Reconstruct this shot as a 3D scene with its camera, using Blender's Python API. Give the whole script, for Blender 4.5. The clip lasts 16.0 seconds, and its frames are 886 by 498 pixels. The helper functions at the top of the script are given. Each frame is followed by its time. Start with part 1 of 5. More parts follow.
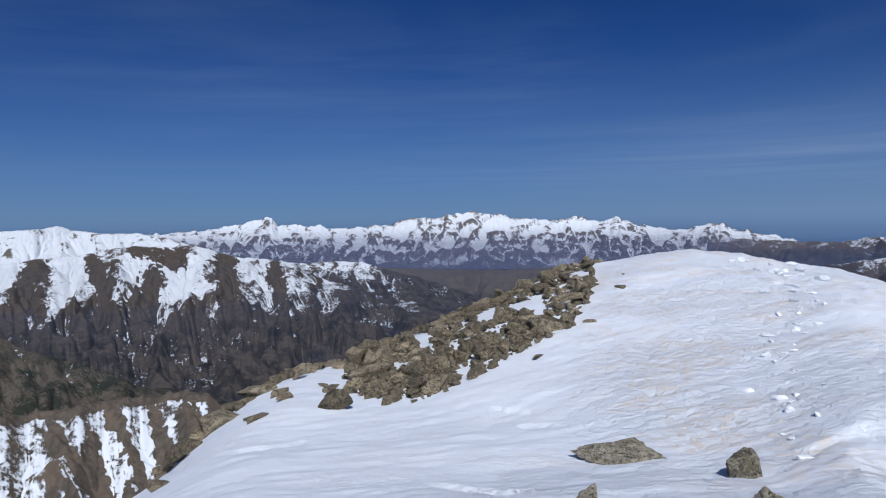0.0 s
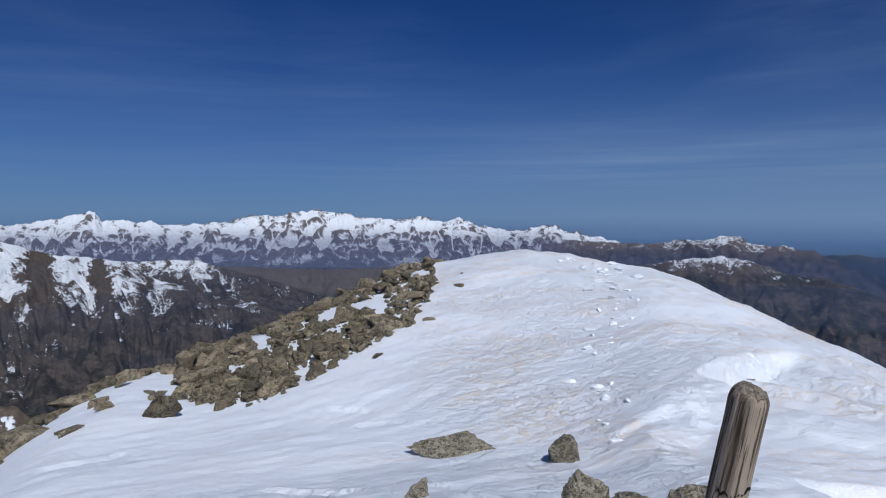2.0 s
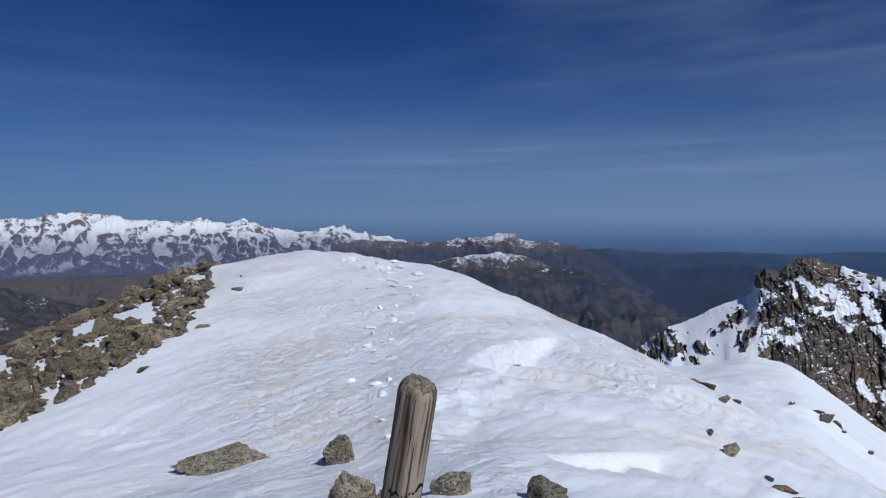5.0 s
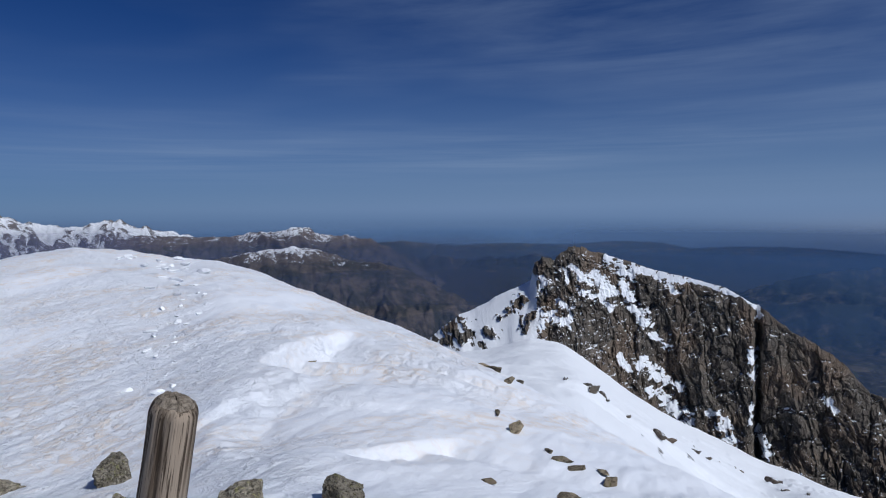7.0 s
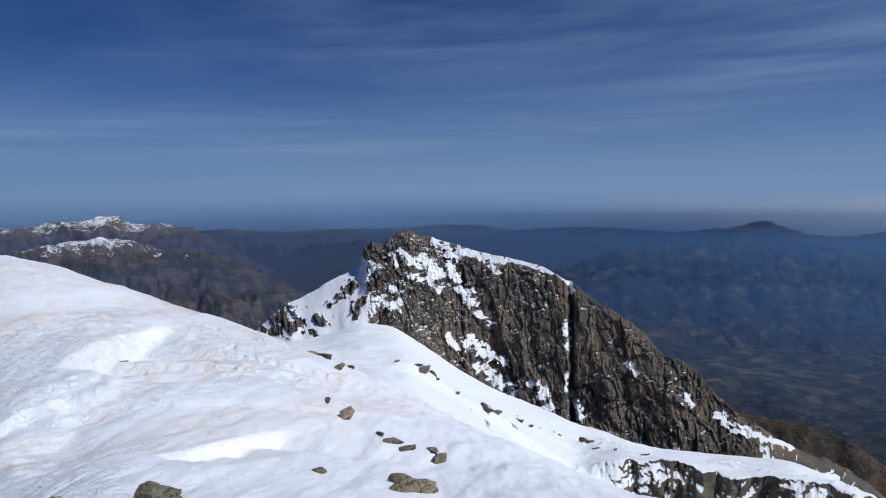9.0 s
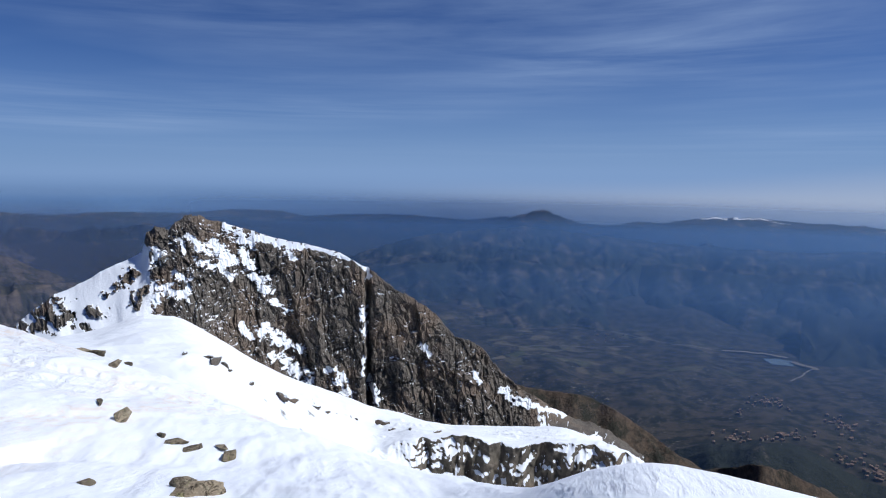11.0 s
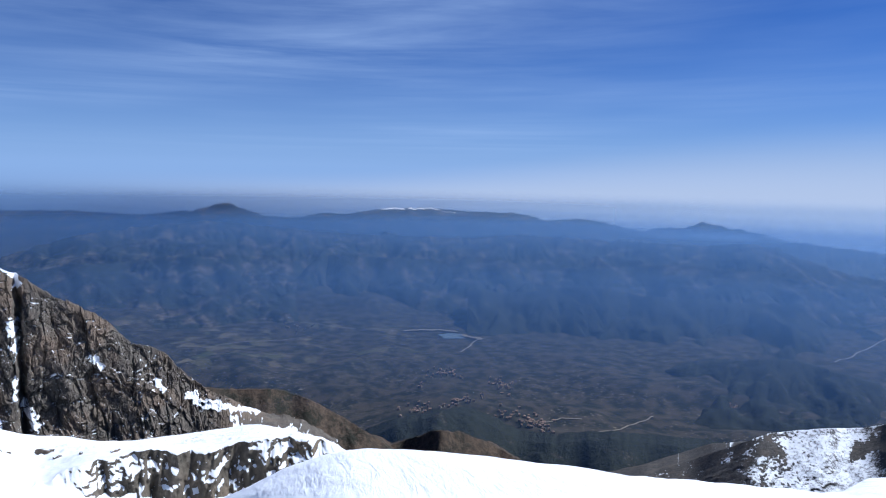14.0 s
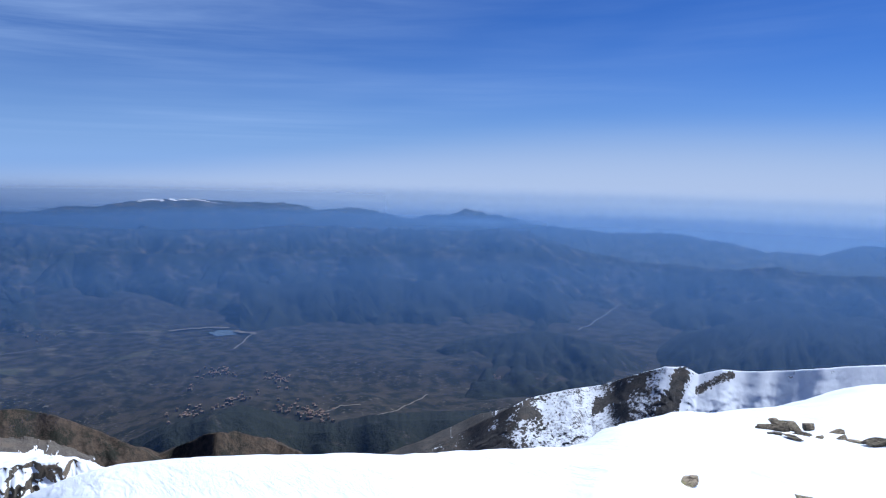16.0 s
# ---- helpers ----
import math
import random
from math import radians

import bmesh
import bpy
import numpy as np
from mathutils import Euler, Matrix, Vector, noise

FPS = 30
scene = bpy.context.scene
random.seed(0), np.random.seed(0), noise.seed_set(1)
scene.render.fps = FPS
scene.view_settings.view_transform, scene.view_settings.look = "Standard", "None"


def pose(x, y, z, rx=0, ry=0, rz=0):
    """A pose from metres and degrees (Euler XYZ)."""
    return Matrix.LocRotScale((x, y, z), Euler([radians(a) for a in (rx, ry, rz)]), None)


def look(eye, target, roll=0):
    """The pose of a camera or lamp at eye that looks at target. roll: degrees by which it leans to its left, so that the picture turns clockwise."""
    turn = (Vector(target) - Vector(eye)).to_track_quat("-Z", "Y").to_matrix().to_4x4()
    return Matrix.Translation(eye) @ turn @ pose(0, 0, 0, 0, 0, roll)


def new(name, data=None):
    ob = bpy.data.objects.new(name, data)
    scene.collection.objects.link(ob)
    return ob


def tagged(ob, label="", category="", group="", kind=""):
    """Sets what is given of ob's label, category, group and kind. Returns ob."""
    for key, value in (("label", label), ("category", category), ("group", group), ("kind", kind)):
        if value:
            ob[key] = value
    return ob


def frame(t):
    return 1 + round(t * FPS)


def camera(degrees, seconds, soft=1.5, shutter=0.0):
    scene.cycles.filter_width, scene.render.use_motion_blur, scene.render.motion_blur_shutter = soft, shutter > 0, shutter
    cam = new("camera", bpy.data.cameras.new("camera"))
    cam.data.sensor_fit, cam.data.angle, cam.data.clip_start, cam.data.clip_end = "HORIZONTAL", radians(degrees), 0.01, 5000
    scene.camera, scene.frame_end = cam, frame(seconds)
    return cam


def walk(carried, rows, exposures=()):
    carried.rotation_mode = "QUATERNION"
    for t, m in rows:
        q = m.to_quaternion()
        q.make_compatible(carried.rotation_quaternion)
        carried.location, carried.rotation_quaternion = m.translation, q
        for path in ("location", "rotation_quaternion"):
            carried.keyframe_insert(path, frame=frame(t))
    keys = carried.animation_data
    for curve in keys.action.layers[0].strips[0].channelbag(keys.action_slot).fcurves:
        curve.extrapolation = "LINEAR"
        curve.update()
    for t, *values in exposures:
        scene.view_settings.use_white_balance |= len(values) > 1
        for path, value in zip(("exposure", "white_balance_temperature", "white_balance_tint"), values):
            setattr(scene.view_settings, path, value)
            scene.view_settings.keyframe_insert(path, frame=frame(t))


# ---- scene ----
# ---------------------------------------------------------------- camera
EYE_H = 1.65
cam = camera(66.1, 16.0, 1.1)
PATH = [
    (0, 0.050, 0.015, 0.000, -0.82, -2.66, 0.64),
    (0.5, 0.110, 0.000, 0.000, -3.26, -2.76, 0.55),
    (1, 0.160, 0.000, 0.002, -6.47, -2.82, 0.44),
    (1.5, 0.190, 0.000, 0.002, -10.46, -2.74, 0.09),
    (2, 0.215, -0.035, 0.003, -13.77, -2.76, -0.38),
    (2.5, 0.250, -0.055, 0.000, -17.04, -2.73, -0.21),
    (3, 0.295, -0.075, -0.004, -20.55, -2.74, -0.26),
    (3.5, 0.355, -0.090, -0.010, -23.75, -2.60, -0.25),
    (4, 0.460, -0.080, -0.020, -27.33, -2.72, -0.13),
    (4.2, 0.500, -0.070, -0.022, -28.48, -2.76, -0.02),
    (6.3, 0.850, 0.125, -0.056, -39.55, -2.89, 0.25),
    (6.5, 0.845, 0.125, -0.053, -42.15, -3.05, 0.31),
    (7, 0.847, 0.140, -0.050, -48.49, -3.30, 0.22),
    (7.5, 0.868, 0.145, -0.050, -50.94, -3.48, 0.33),
    (8, 0.890, 0.140, -0.055, -54.48, -3.70, 0.58),
    (8.5, 0.950, 0.155, -0.072, -58.41, -4.31, 0.47),
    (9, 1.000, 0.165, -0.083, -62.84, -4.65, 0.71),
    (9.2, 1.020, 0.168, -0.084, -64.35, -4.67, 0.63),
    (11.3, 1.200, 0.180, -0.090, -82.59, -5.75, -0.81),
    (11.5, 1.215, 0.180, -0.090, -84.55, -5.69, -0.66),
    (12, 1.240, 0.175, -0.090, -89.18, -6.03, -0.91),
    (12.5, 1.265, 0.170, -0.090, -93.61, -6.11, -0.79),
    (13, 1.290, 0.170, -0.090, -97.67, -5.63, -0.69),
    (13.5, 1.305, 0.165, -0.090, -101.11, -5.09, -0.91),
    (14, 1.310, 0.160, -0.090, -105.69, -5.97, -1.14),
    (14.5, 1.310, 0.145, -0.090, -110.89, -6.72, -1.19),
    (15, 1.310, 0.125, -0.090, -116.19, -6.76, -1.57),
    (15.5, 1.310, 0.105, -0.090, -120.86, -6.95, -1.72),
    (16, 1.300, 0.090, -0.090, -124.68, -6.49, -1.20)]
walk(cam, [(t, pose(x, y, EYE_H + z, 90 + pitch, roll, yaw)) for t, x, y, z, yaw, pitch, roll in PATH],
     exposures=[(0.0, -0.11, 5880.0, 10.0), (2.5, -0.24, 5880.0, 10.0), (4.0, -0.27, 5900.0, 10.0), (7.0, -0.28, 5950.0, 10.0), (9.0, -0.07, 6050.0, 10.0), (11.5, 0.38, 5900.0, 10.0), (12.5, 0.57, 5820.0, 10.0), (14.0, 0.67, 5650.0, 10.0), (16.0, 0.62, 5500.0, 10.0)])

# ---------------------------------------------------------------- light
SUN_BEARING, SUN_HEIGHT = -172.0, 47.0


def world_sky():
    w = bpy.data.worlds.new("sky")
    scene.world = w
    w.use_nodes = True
    nt = w.node_tree
    nt.nodes.clear()
    out = nt.nodes.new("ShaderNodeOutputWorld")
    bg = nt.nodes.new("ShaderNodeBackground")
    sky = nt.nodes.new("ShaderNodeTexSky")
    sky.sky_type, sky.sun_disc = "NISHITA", False
    sky.sun_elevation, sky.sun_rotation = radians(SUN_HEIGHT), radians(-SUN_BEARING)
    sky.altitude, sky.air_density, sky.dust_density, sky.ozone_density = 2450, 1.0, 0.6, 2.0
    # thin high cirrus, its streaks laid by bearing to look level from the camera
    co = nt.nodes.new("ShaderNodeTexCoord")
    sep = nt.nodes.new("ShaderNodeSeparateXYZ")
    nt.links.new(co.outputs["Generated"], sep.inputs[0])

    def m(op, a, b=0.0, c=0.0):
        n = nt.nodes.new("ShaderNodeMath")
        n.operation = op
        for k, v in enumerate((a, b, c)):
            if isinstance(v, (int, float)):
                n.inputs[k].default_value = v
            else:
                nt.links.new(v, n.inputs[k])
        return n.outputs[0]

    h = m("MAXIMUM", sep.outputs[2], 0.0)
    over = m("ADD", h, 0.09)
    # streaks drawn out level with the horizon all round, in sheets and fine combed threads
    turn = m("ARCTAN2", sep.outputs[1], sep.outputs[0])
    away = m("DIVIDE", 1.0, over)

    def streaks(su, sv, slant, detail, rough, dist, off):
        comb = nt.nodes.new("ShaderNodeCombineXYZ")
        nt.links.new(m("MULTIPLY", turn, su), comb.inputs[0])
        nt.links.new(m("MULTIPLY", m("ADD", away, m("MULTIPLY", turn, slant)), sv), comb.inputs[1])
        comb.inputs[2].default_value = off
        n = nt.nodes.new("ShaderNodeTexNoise")
        n.inputs["Scale"].default_value, n.inputs["Detail"].default_value = 1.0, detail
        n.inputs["Roughness"].default_value, n.inputs["Distortion"].default_value = rough, dist
        nt.links.new(comb.outputs[0], n.inputs["Vector"])
        return n.outputs["Fac"]

    big = streaks(1.3, 0.42, -0.5, 3, 0.5, 0.2, 3.1)
    fine = streaks(2.6, 2.3, -0.3, 8, 0.58, 0.25, 7.7)
    wisps = m("MULTIPLY", m("SMOOTH_MIN", m("MAXIMUM", m("MULTIPLY", m("SUBTRACT", big, 0.36), 3.4), 0.0), 1.0, 0.2),
              m("MAXIMUM", m("MULTIPLY", m("SUBTRACT", fine, 0.29), 2.1), 0.0))
    east = m("ADD", 0.34, m("MULTIPLY", m("POWER", m("MAXIMUM", m("ADD", m("MULTIPLY", sep.outputs[0], 0.96), m("MULTIPLY", sep.outputs[1], 0.28)), 0.0), 1.6), 1.15))
    amount = m("MINIMUM", m("MULTIPLY", m("MULTIPLY", m("MULTIPLY", wisps, east), m("MINIMUM", m("MAXIMUM", m("MULTIPLY", m("SUBTRACT", h, 0.015), 16.0), 0.0), 1.0)), 0.46), 0.52)
    mix = nt.nodes.new("ShaderNodeMix")
    mix.data_type = "RGBA"
    nt.links.new(amount, mix.inputs["Factor"])
    # the deep blue of clean mountain air, paling into haze low down
    tint = nt.nodes.new("ShaderNodeMix")
    tint.data_type, tint.blend_type = "RGBA", "MULTIPLY"
    tint.inputs["Factor"].default_value = 1.0
    nt.links.new(sky.outputs[0], tint.inputs["A"])
    tint.inputs["B"].default_value = (0.160, 0.352, 0.715, 1)
    low = nt.nodes.new("ShaderNodeMix")
    low.data_type = "RGBA"
    pale = m("ADD", 0.62, m("MULTIPLY", m("MAXIMUM", sep.outputs[0], 0.0), 0.50))
    nt.links.new(m("MULTIPLY", m("POWER", m("SUBTRACT", 1.0, m("MINIMUM", m("MULTIPLY", m("ABSOLUTE", sep.outputs[2]), 3.5), 1.0)), 2.0), pale), low.inputs["Factor"])
    nt.links.new(tint.outputs["Result"], low.inputs["A"])
    low.inputs["B"].default_value = (3.05, 4.55, 7.2, 1)
    rim = nt.nodes.new("ShaderNodeMix")
    rim.data_type = "RGBA"
    nt.links.new(m("MINIMUM", m("MAXIMUM", m("MULTIPLY", m("SUBTRACT", -0.012, sep.outputs[2]), 40.0), 0.0), 0.85), rim.inputs["Factor"])
    nt.links.new(low.outputs["Result"], rim.inputs["A"])
    rim.inputs["B"].default_value = (1.75, 2.75, 4.7, 1)
    nt.links.new(rim.outputs["Result"], mix.inputs["A"])
    mix.inputs["B"].default_value = (4.6, 6.0, 8.5, 1)
    nt.links.new(mix.outputs["Result"], bg.inputs["Color"])
    bg.inputs["Strength"].default_value = 0.06
    nt.links.new(bg.outputs[0], out.inputs[0])


world_sky()
sun = new("sun", bpy.data.lights.new("sun", "SUN"))
sun.data.energy, sun.data.angle, sun.data.color = 3.75, radians(0.53), (1.0, 0.98, 0.945)
a = radians(SUN_BEARING)
e = radians(SUN_HEIGHT)
sun.matrix_world = look((-math.sin(a) * math.cos(e) * 90, math.cos(a) * math.cos(e) * 90, 90 * math.sin(e)), (0, 0, 0))


# ---------------------------------------------------------------- noise and mesh helpers
def lattice(ix, iy, seed):
    with np.errstate(over="ignore"):
        n = (ix.astype(np.int64) * 374761393 + iy.astype(np.int64) * 668265263 + seed * 974711) & 0xFFFFFFFF
        n = ((n ^ (n >> 13)) * 1274126177) & 0xFFFFFFFF
        n = (n ^ (n >> 16)) & 0xFFFFFFFF
    return n / 4294967295.0


def vnoise(x, y, seed=0):
    """Gradient noise on a plane, about -1 to 1."""
    x, y = np.asarray(x, float), np.asarray(y, float)
    x0, y0 = np.floor(x), np.floor(y)
    fx, fy = x - x0, y - y0
    u, v = fx * fx * fx * (fx * (fx * 6 - 15) + 10), fy * fy * fy * (fy * (fy * 6 - 15) + 10)

    def corner(dx, dy):
        ang = lattice(x0 + dx, y0 + dy, seed) * 2 * np.pi
        return np.cos(ang) * (fx - dx) + np.sin(ang) * (fy - dy)

    top = corner(0, 0) * (1 - u) + corner(1, 0) * u
    low = corner(0, 1) * (1 - u) + corner(1, 1) * u
    return (top * (1 - v) + low * v) * 1.5


def fbm(x, y, octaves=5, seed=0, gain=0.5):
    out, amp, f = 0.0, 1.0, 1.0
    for k in range(octaves):
        out = out + amp * vnoise(x * f + 17.3 * k, y * f - 9.1 * k, seed + k)
        amp, f = amp * gain, f * 2.03
    return out


def ridged(x, y, octaves=5, seed=0, gain=0.5):
    """Sharp crests at 1, hollows towards 0."""
    out, amp, f, norm, w = 0.0, 1.0, 1.0, 0.0, 1.0
    for k in range(octaves):
        n = (1 - np.abs(vnoise(x * f + 31.7 * k, y * f + 11.9 * k, seed + k))) ** 2
        out = out + amp * n * w
        w = np.clip(n * 1.4, 0, 1)
        norm += amp
        amp, f = amp * gain, f * 2.07
    return out / norm


def facets(u, v, seed, tilt=1.2):
    """Broken planes: each cell has a level and a lean of its own. Also how far off the cell's edge is."""
    u0, v0 = np.floor(u), np.floor(v)
    best, second, level = np.full(u.shape, 9.0), np.full(u.shape, 9.0), np.zeros(u.shape)
    for du in (-1, 0, 1):
        for dv in (-1, 0, 1):
            iu, iv = u0 + du, v0 + dv
            pu, pv = u - iu - 0.12 - 0.76 * lattice(iu, iv, seed), v - iv - 0.12 - 0.76 * lattice(iu, iv, seed + 1)
            d = np.hypot(pu, pv)
            w = 2 * lattice(iu, iv, seed + 2) - 1 + 2 * tilt * ((lattice(iu, iv, seed + 3) - 0.5) * pu + (lattice(iu, iv, seed + 4) - 0.5) * pv)
            near = d < best
            second = np.where(near, best, np.minimum(second, d))
            level, best = np.where(near, w, level), np.where(near, d, best)
    return level, second - best


def carve(z, dx, dy, steps, cut, m=0.45, spring=6.0):
    """Running water cuts gullies that join downhill; the first and the last row stay. Gives the land and the drained area."""
    rows, cols = z.shape
    idx = np.arange(rows * cols).reshape(rows, cols)
    dg = math.hypot(dx, dy)
    ways = ((-1, 0, dy), (1, 0, dy), (0, -1, dx), (0, 1, dx), (-1, -1, dg), (-1, 1, dg), (1, -1, dg), (1, 1, dg))
    free = np.clip((rows - 1 - np.arange(rows)) / (0.30 * rows), 0, 1)[:, None] * np.ones((1, cols))
    free[0] = 0
    area, first = None, z.copy()
    deep = 0.16 * (z.max(axis=0) - z.min(axis=0))[None, :] * np.clip((rows - 1 - np.arange(rows)) / (0.45 * rows), 0, 1)[:, None]
    for _ in range(steps):
        pad = np.pad(z, 1, constant_values=1e9)
        slope, rec = np.zeros(z.shape), idx.copy()
        for di, dj, d in ways:
            q = (z - pad[1 + di:1 + di + rows, 1 + dj:1 + dj + cols]) / d
            more = q > slope
            slope, rec = np.where(more, q, slope), np.where(more, idx + di * cols + dj, rec)
        rec[0] = idx[0]
        flow = rec.ravel()
        to = np.append(np.where(flow == idx.ravel(), rows * cols, flow), rows * cols)
        area = np.ones(rows * cols)
        for _ in range(int(math.log2(rows + cols)) + 1):
            area = area + np.bincount(to[:-1], area, rows * cols + 1)[:-1]
            to = to[to]
        area = area.reshape(rows, cols)
        low = z.ravel()[flow].reshape(rows, cols)
        z = z - free * np.minimum(cut * np.maximum(area - spring, 0) ** m * slope, 0.6 * np.maximum(z - low, 0))
        z = np.maximum(z, first - deep)
        lap = np.pad(z, 1, "edge")
        z = z + 0.06 * free * (lap[:-2, 1:-1] + lap[2:, 1:-1] + lap[1:-1, :-2] + lap[1:-1, 2:] - 4 * z)
    return z, area


def step(a0, b0, x):
    t = np.clip((np.asarray(x, float) - a0) / (b0 - a0), 0, 1)
    return t * t * (3 - 2 * t)


def bell(x, c, w):
    return np.exp(-((np.asarray(x, float) - c) / w) ** 2)


def spline(xk, yk, x):
    """Monotone cubic through knots of rising xk."""
    xk, yk, x = np.asarray(xk, float), np.asarray(yk, float), np.asarray(x, float)
    h, d = np.diff(xk), np.diff(yk) / np.diff(xk)
    s = np.zeros_like(yk)
    both = d[:-1] * d[1:] > 0
    s[1:-1] = np.where(both, 2 * d[:-1] * d[1:] / np.where(both, d[:-1] + d[1:], 1), 0)
    s[0], s[-1] = d[0], d[-1]
    i = np.clip(np.searchsorted(xk, x) - 1, 0, len(h) - 1)
    t = np.clip((x - xk[i]) / h[i], 0, 1)
    return ((2 * t ** 3 - 3 * t ** 2 + 1) * yk[i] + (t ** 3 - 2 * t ** 2 + t) * h[i] * s[i]
            + (3 * t ** 2 - 2 * t ** 3) * yk[i + 1] + (t ** 3 - t ** 2) * h[i] * s[i + 1])


def grid_mesh(name, x, y, z, material, smooth=True, wrap=False):
    """A sheet from 2D arrays: rows outward, columns by bearing."""
    rows, cols = x.shape
    co = np.stack([x, y, z], -1).reshape(-1, 3)
    i, j = np.meshgrid(np.arange(rows - 1), np.arange(cols if wrap else cols - 1), indexing="ij")
    j2 = (j + 1) % cols
    quads = np.stack([i * cols + j, i * cols + j2, (i + 1) * cols + j2, (i + 1) * cols + j], -1).reshape(-1, 4)
    return raw_mesh(name, co, quads, material, smooth)


def raw_mesh(name, co, faces, material, smooth=True):
    faces = np.asarray(faces)
    k = faces.shape[1]
    me = bpy.data.meshes.new(name)
    me.vertices.add(len(co))
    me.vertices.foreach_set("co", np.ascontiguousarray(co, dtype=np.float32).ravel())
    me.loops.add(faces.size)
    me.loops.foreach_set("vertex_index", faces.astype(np.int32).ravel())
    me.polygons.add(len(faces))
    me.polygons.foreach_set("loop_start", np.arange(0, faces.size, k, dtype=np.int32))
    me.polygons.foreach_set("use_smooth", np.full(len(faces), smooth))
    me.update(calc_edges=True)
    me.validate()
    if material:
        me.materials.append(material)
    return me


def bearing_xy(az, r):
    return -np.sin(np.radians(az)) * r, np.cos(np.radians(az)) * r


# ---------------------------------------------------------------- materials
class Nodes:
    """A small builder for node materials."""

    def __init__(self, name):
        self.mat = bpy.data.materials.new(name)
        self.mat.use_nodes = True
        self.nt = self.mat.node_tree
        self.nt.nodes.clear()
        self.out = self.nt.nodes.new("ShaderNodeOutputMaterial")
        self.geo = self.nt.nodes.new("ShaderNodeNewGeometry")
        self.pos, self.normal = self.geo.outputs["Position"], self.geo.outputs["Normal"]
        sep = self.nt.nodes.new("ShaderNodeSeparateXYZ")
        self.nt.links.new(self.pos, sep.inputs[0])
        self.x, self.y, self.z = sep.outputs
        nsep = self.nt.nodes.new("ShaderNodeSeparateXYZ")
        self.nt.links.new(self.normal, nsep.inputs[0])
        self.up = nsep.outputs[2]

    def put(self, socket, v):
        if isinstance(v, (int, float)):
            socket.default_value = v
        elif isinstance(v, tuple):
            socket.default_value = v if len(v) == len(socket.default_value) else (*v, 1)
        else:
            self.nt.links.new(v, socket)

    def m(self, op, a0, b0=0.0, clamp=False):
        n = self.nt.nodes.new("ShaderNodeMath")
        n.operation, n.use_clamp = op, clamp
        self.put(n.inputs[0], a0)
        self.put(n.inputs[1], b0)
        return n.outputs[0]

    def ramp(self, v, lo, hi):
        n = self.nt.nodes.new("ShaderNodeMapRange")
        n.interpolation_type = "SMOOTHSTEP"
        self.put(n.inputs[0], v)
        n.inputs[1].default_value, n.inputs[2].default_value = lo, hi
        return n.outputs[0]

    def noise(self, scale, detail=4, rough=0.55, stretch=(1, 1, 1), distortion=0.0, space=None, turn=0):
        mp = self.nt.nodes.new("ShaderNodeMapping")
        mp.inputs["Scale"].default_value = stretch
        mp.inputs["Rotation"].default_value = (0, 0, radians(turn))
        self.nt.links.new(space or self.pos, mp.inputs[0])
        n = self.nt.nodes.new("ShaderNodeTexNoise")
        n.inputs["Scale"].default_value, n.inputs["Detail"].default_value = scale, detail
        n.inputs["Roughness"].default_value, n.inputs["Distortion"].default_value = rough, distortion
        self.nt.links.new(mp.outputs[0], n.inputs["Vector"])
        return n.outputs["Fac"]

    def voronoi(self, scale, feature="F1", space=None, stretch=(1, 1, 1)):
        mp = self.nt.nodes.new("ShaderNodeMapping")
        mp.inputs["Scale"].default_value = stretch
        self.nt.links.new(space or self.pos, mp.inputs[0])
        n = self.nt.nodes.new("ShaderNodeTexVoronoi")
        n.feature = feature
        n.inputs["Scale"].default_value = scale
        self.nt.links.new(mp.outputs[0], n.inputs["Vector"])
        return n.outputs

    def mix(self, f, a0, b0):
        n = self.nt.nodes.new("ShaderNodeMix")
        n.data_type = "RGBA"
        self.put(n.inputs["Factor"], f)
        self.put(n.inputs["A"], a0)
        self.put(n.inputs["B"], b0)
        return n.outputs["Result"]

    def bump(self, height, distance, strength=1.0, normal=None):
        n = self.nt.nodes.new("ShaderNodeBump")
        n.inputs["Strength"].default_value, n.inputs["Distance"].default_value = strength, distance
        self.put(n.inputs["Height"], height)
        if normal is not None:
            self.nt.links.new(normal, n.inputs["Normal"])
        return n.outputs[0]

    def done(self, color, rough=0.9, normal=None, specular=0.3, extra=()):
        b = self.nt.nodes.new("ShaderNodeBsdfPrincipled")
        self.put(b.inputs["Base Color"], color)
        self.put(b.inputs["Roughness"], rough)
        self.put(b.inputs["Specular IOR Level"], specular)
        for key, v in extra:
            self.put(b.inputs[key], v)
        if normal is not None:
            self.nt.links.new(normal, b.inputs["Normal"])
        self.nt.links.new(b.outputs[0], self.out.inputs[0])
        return self.mat


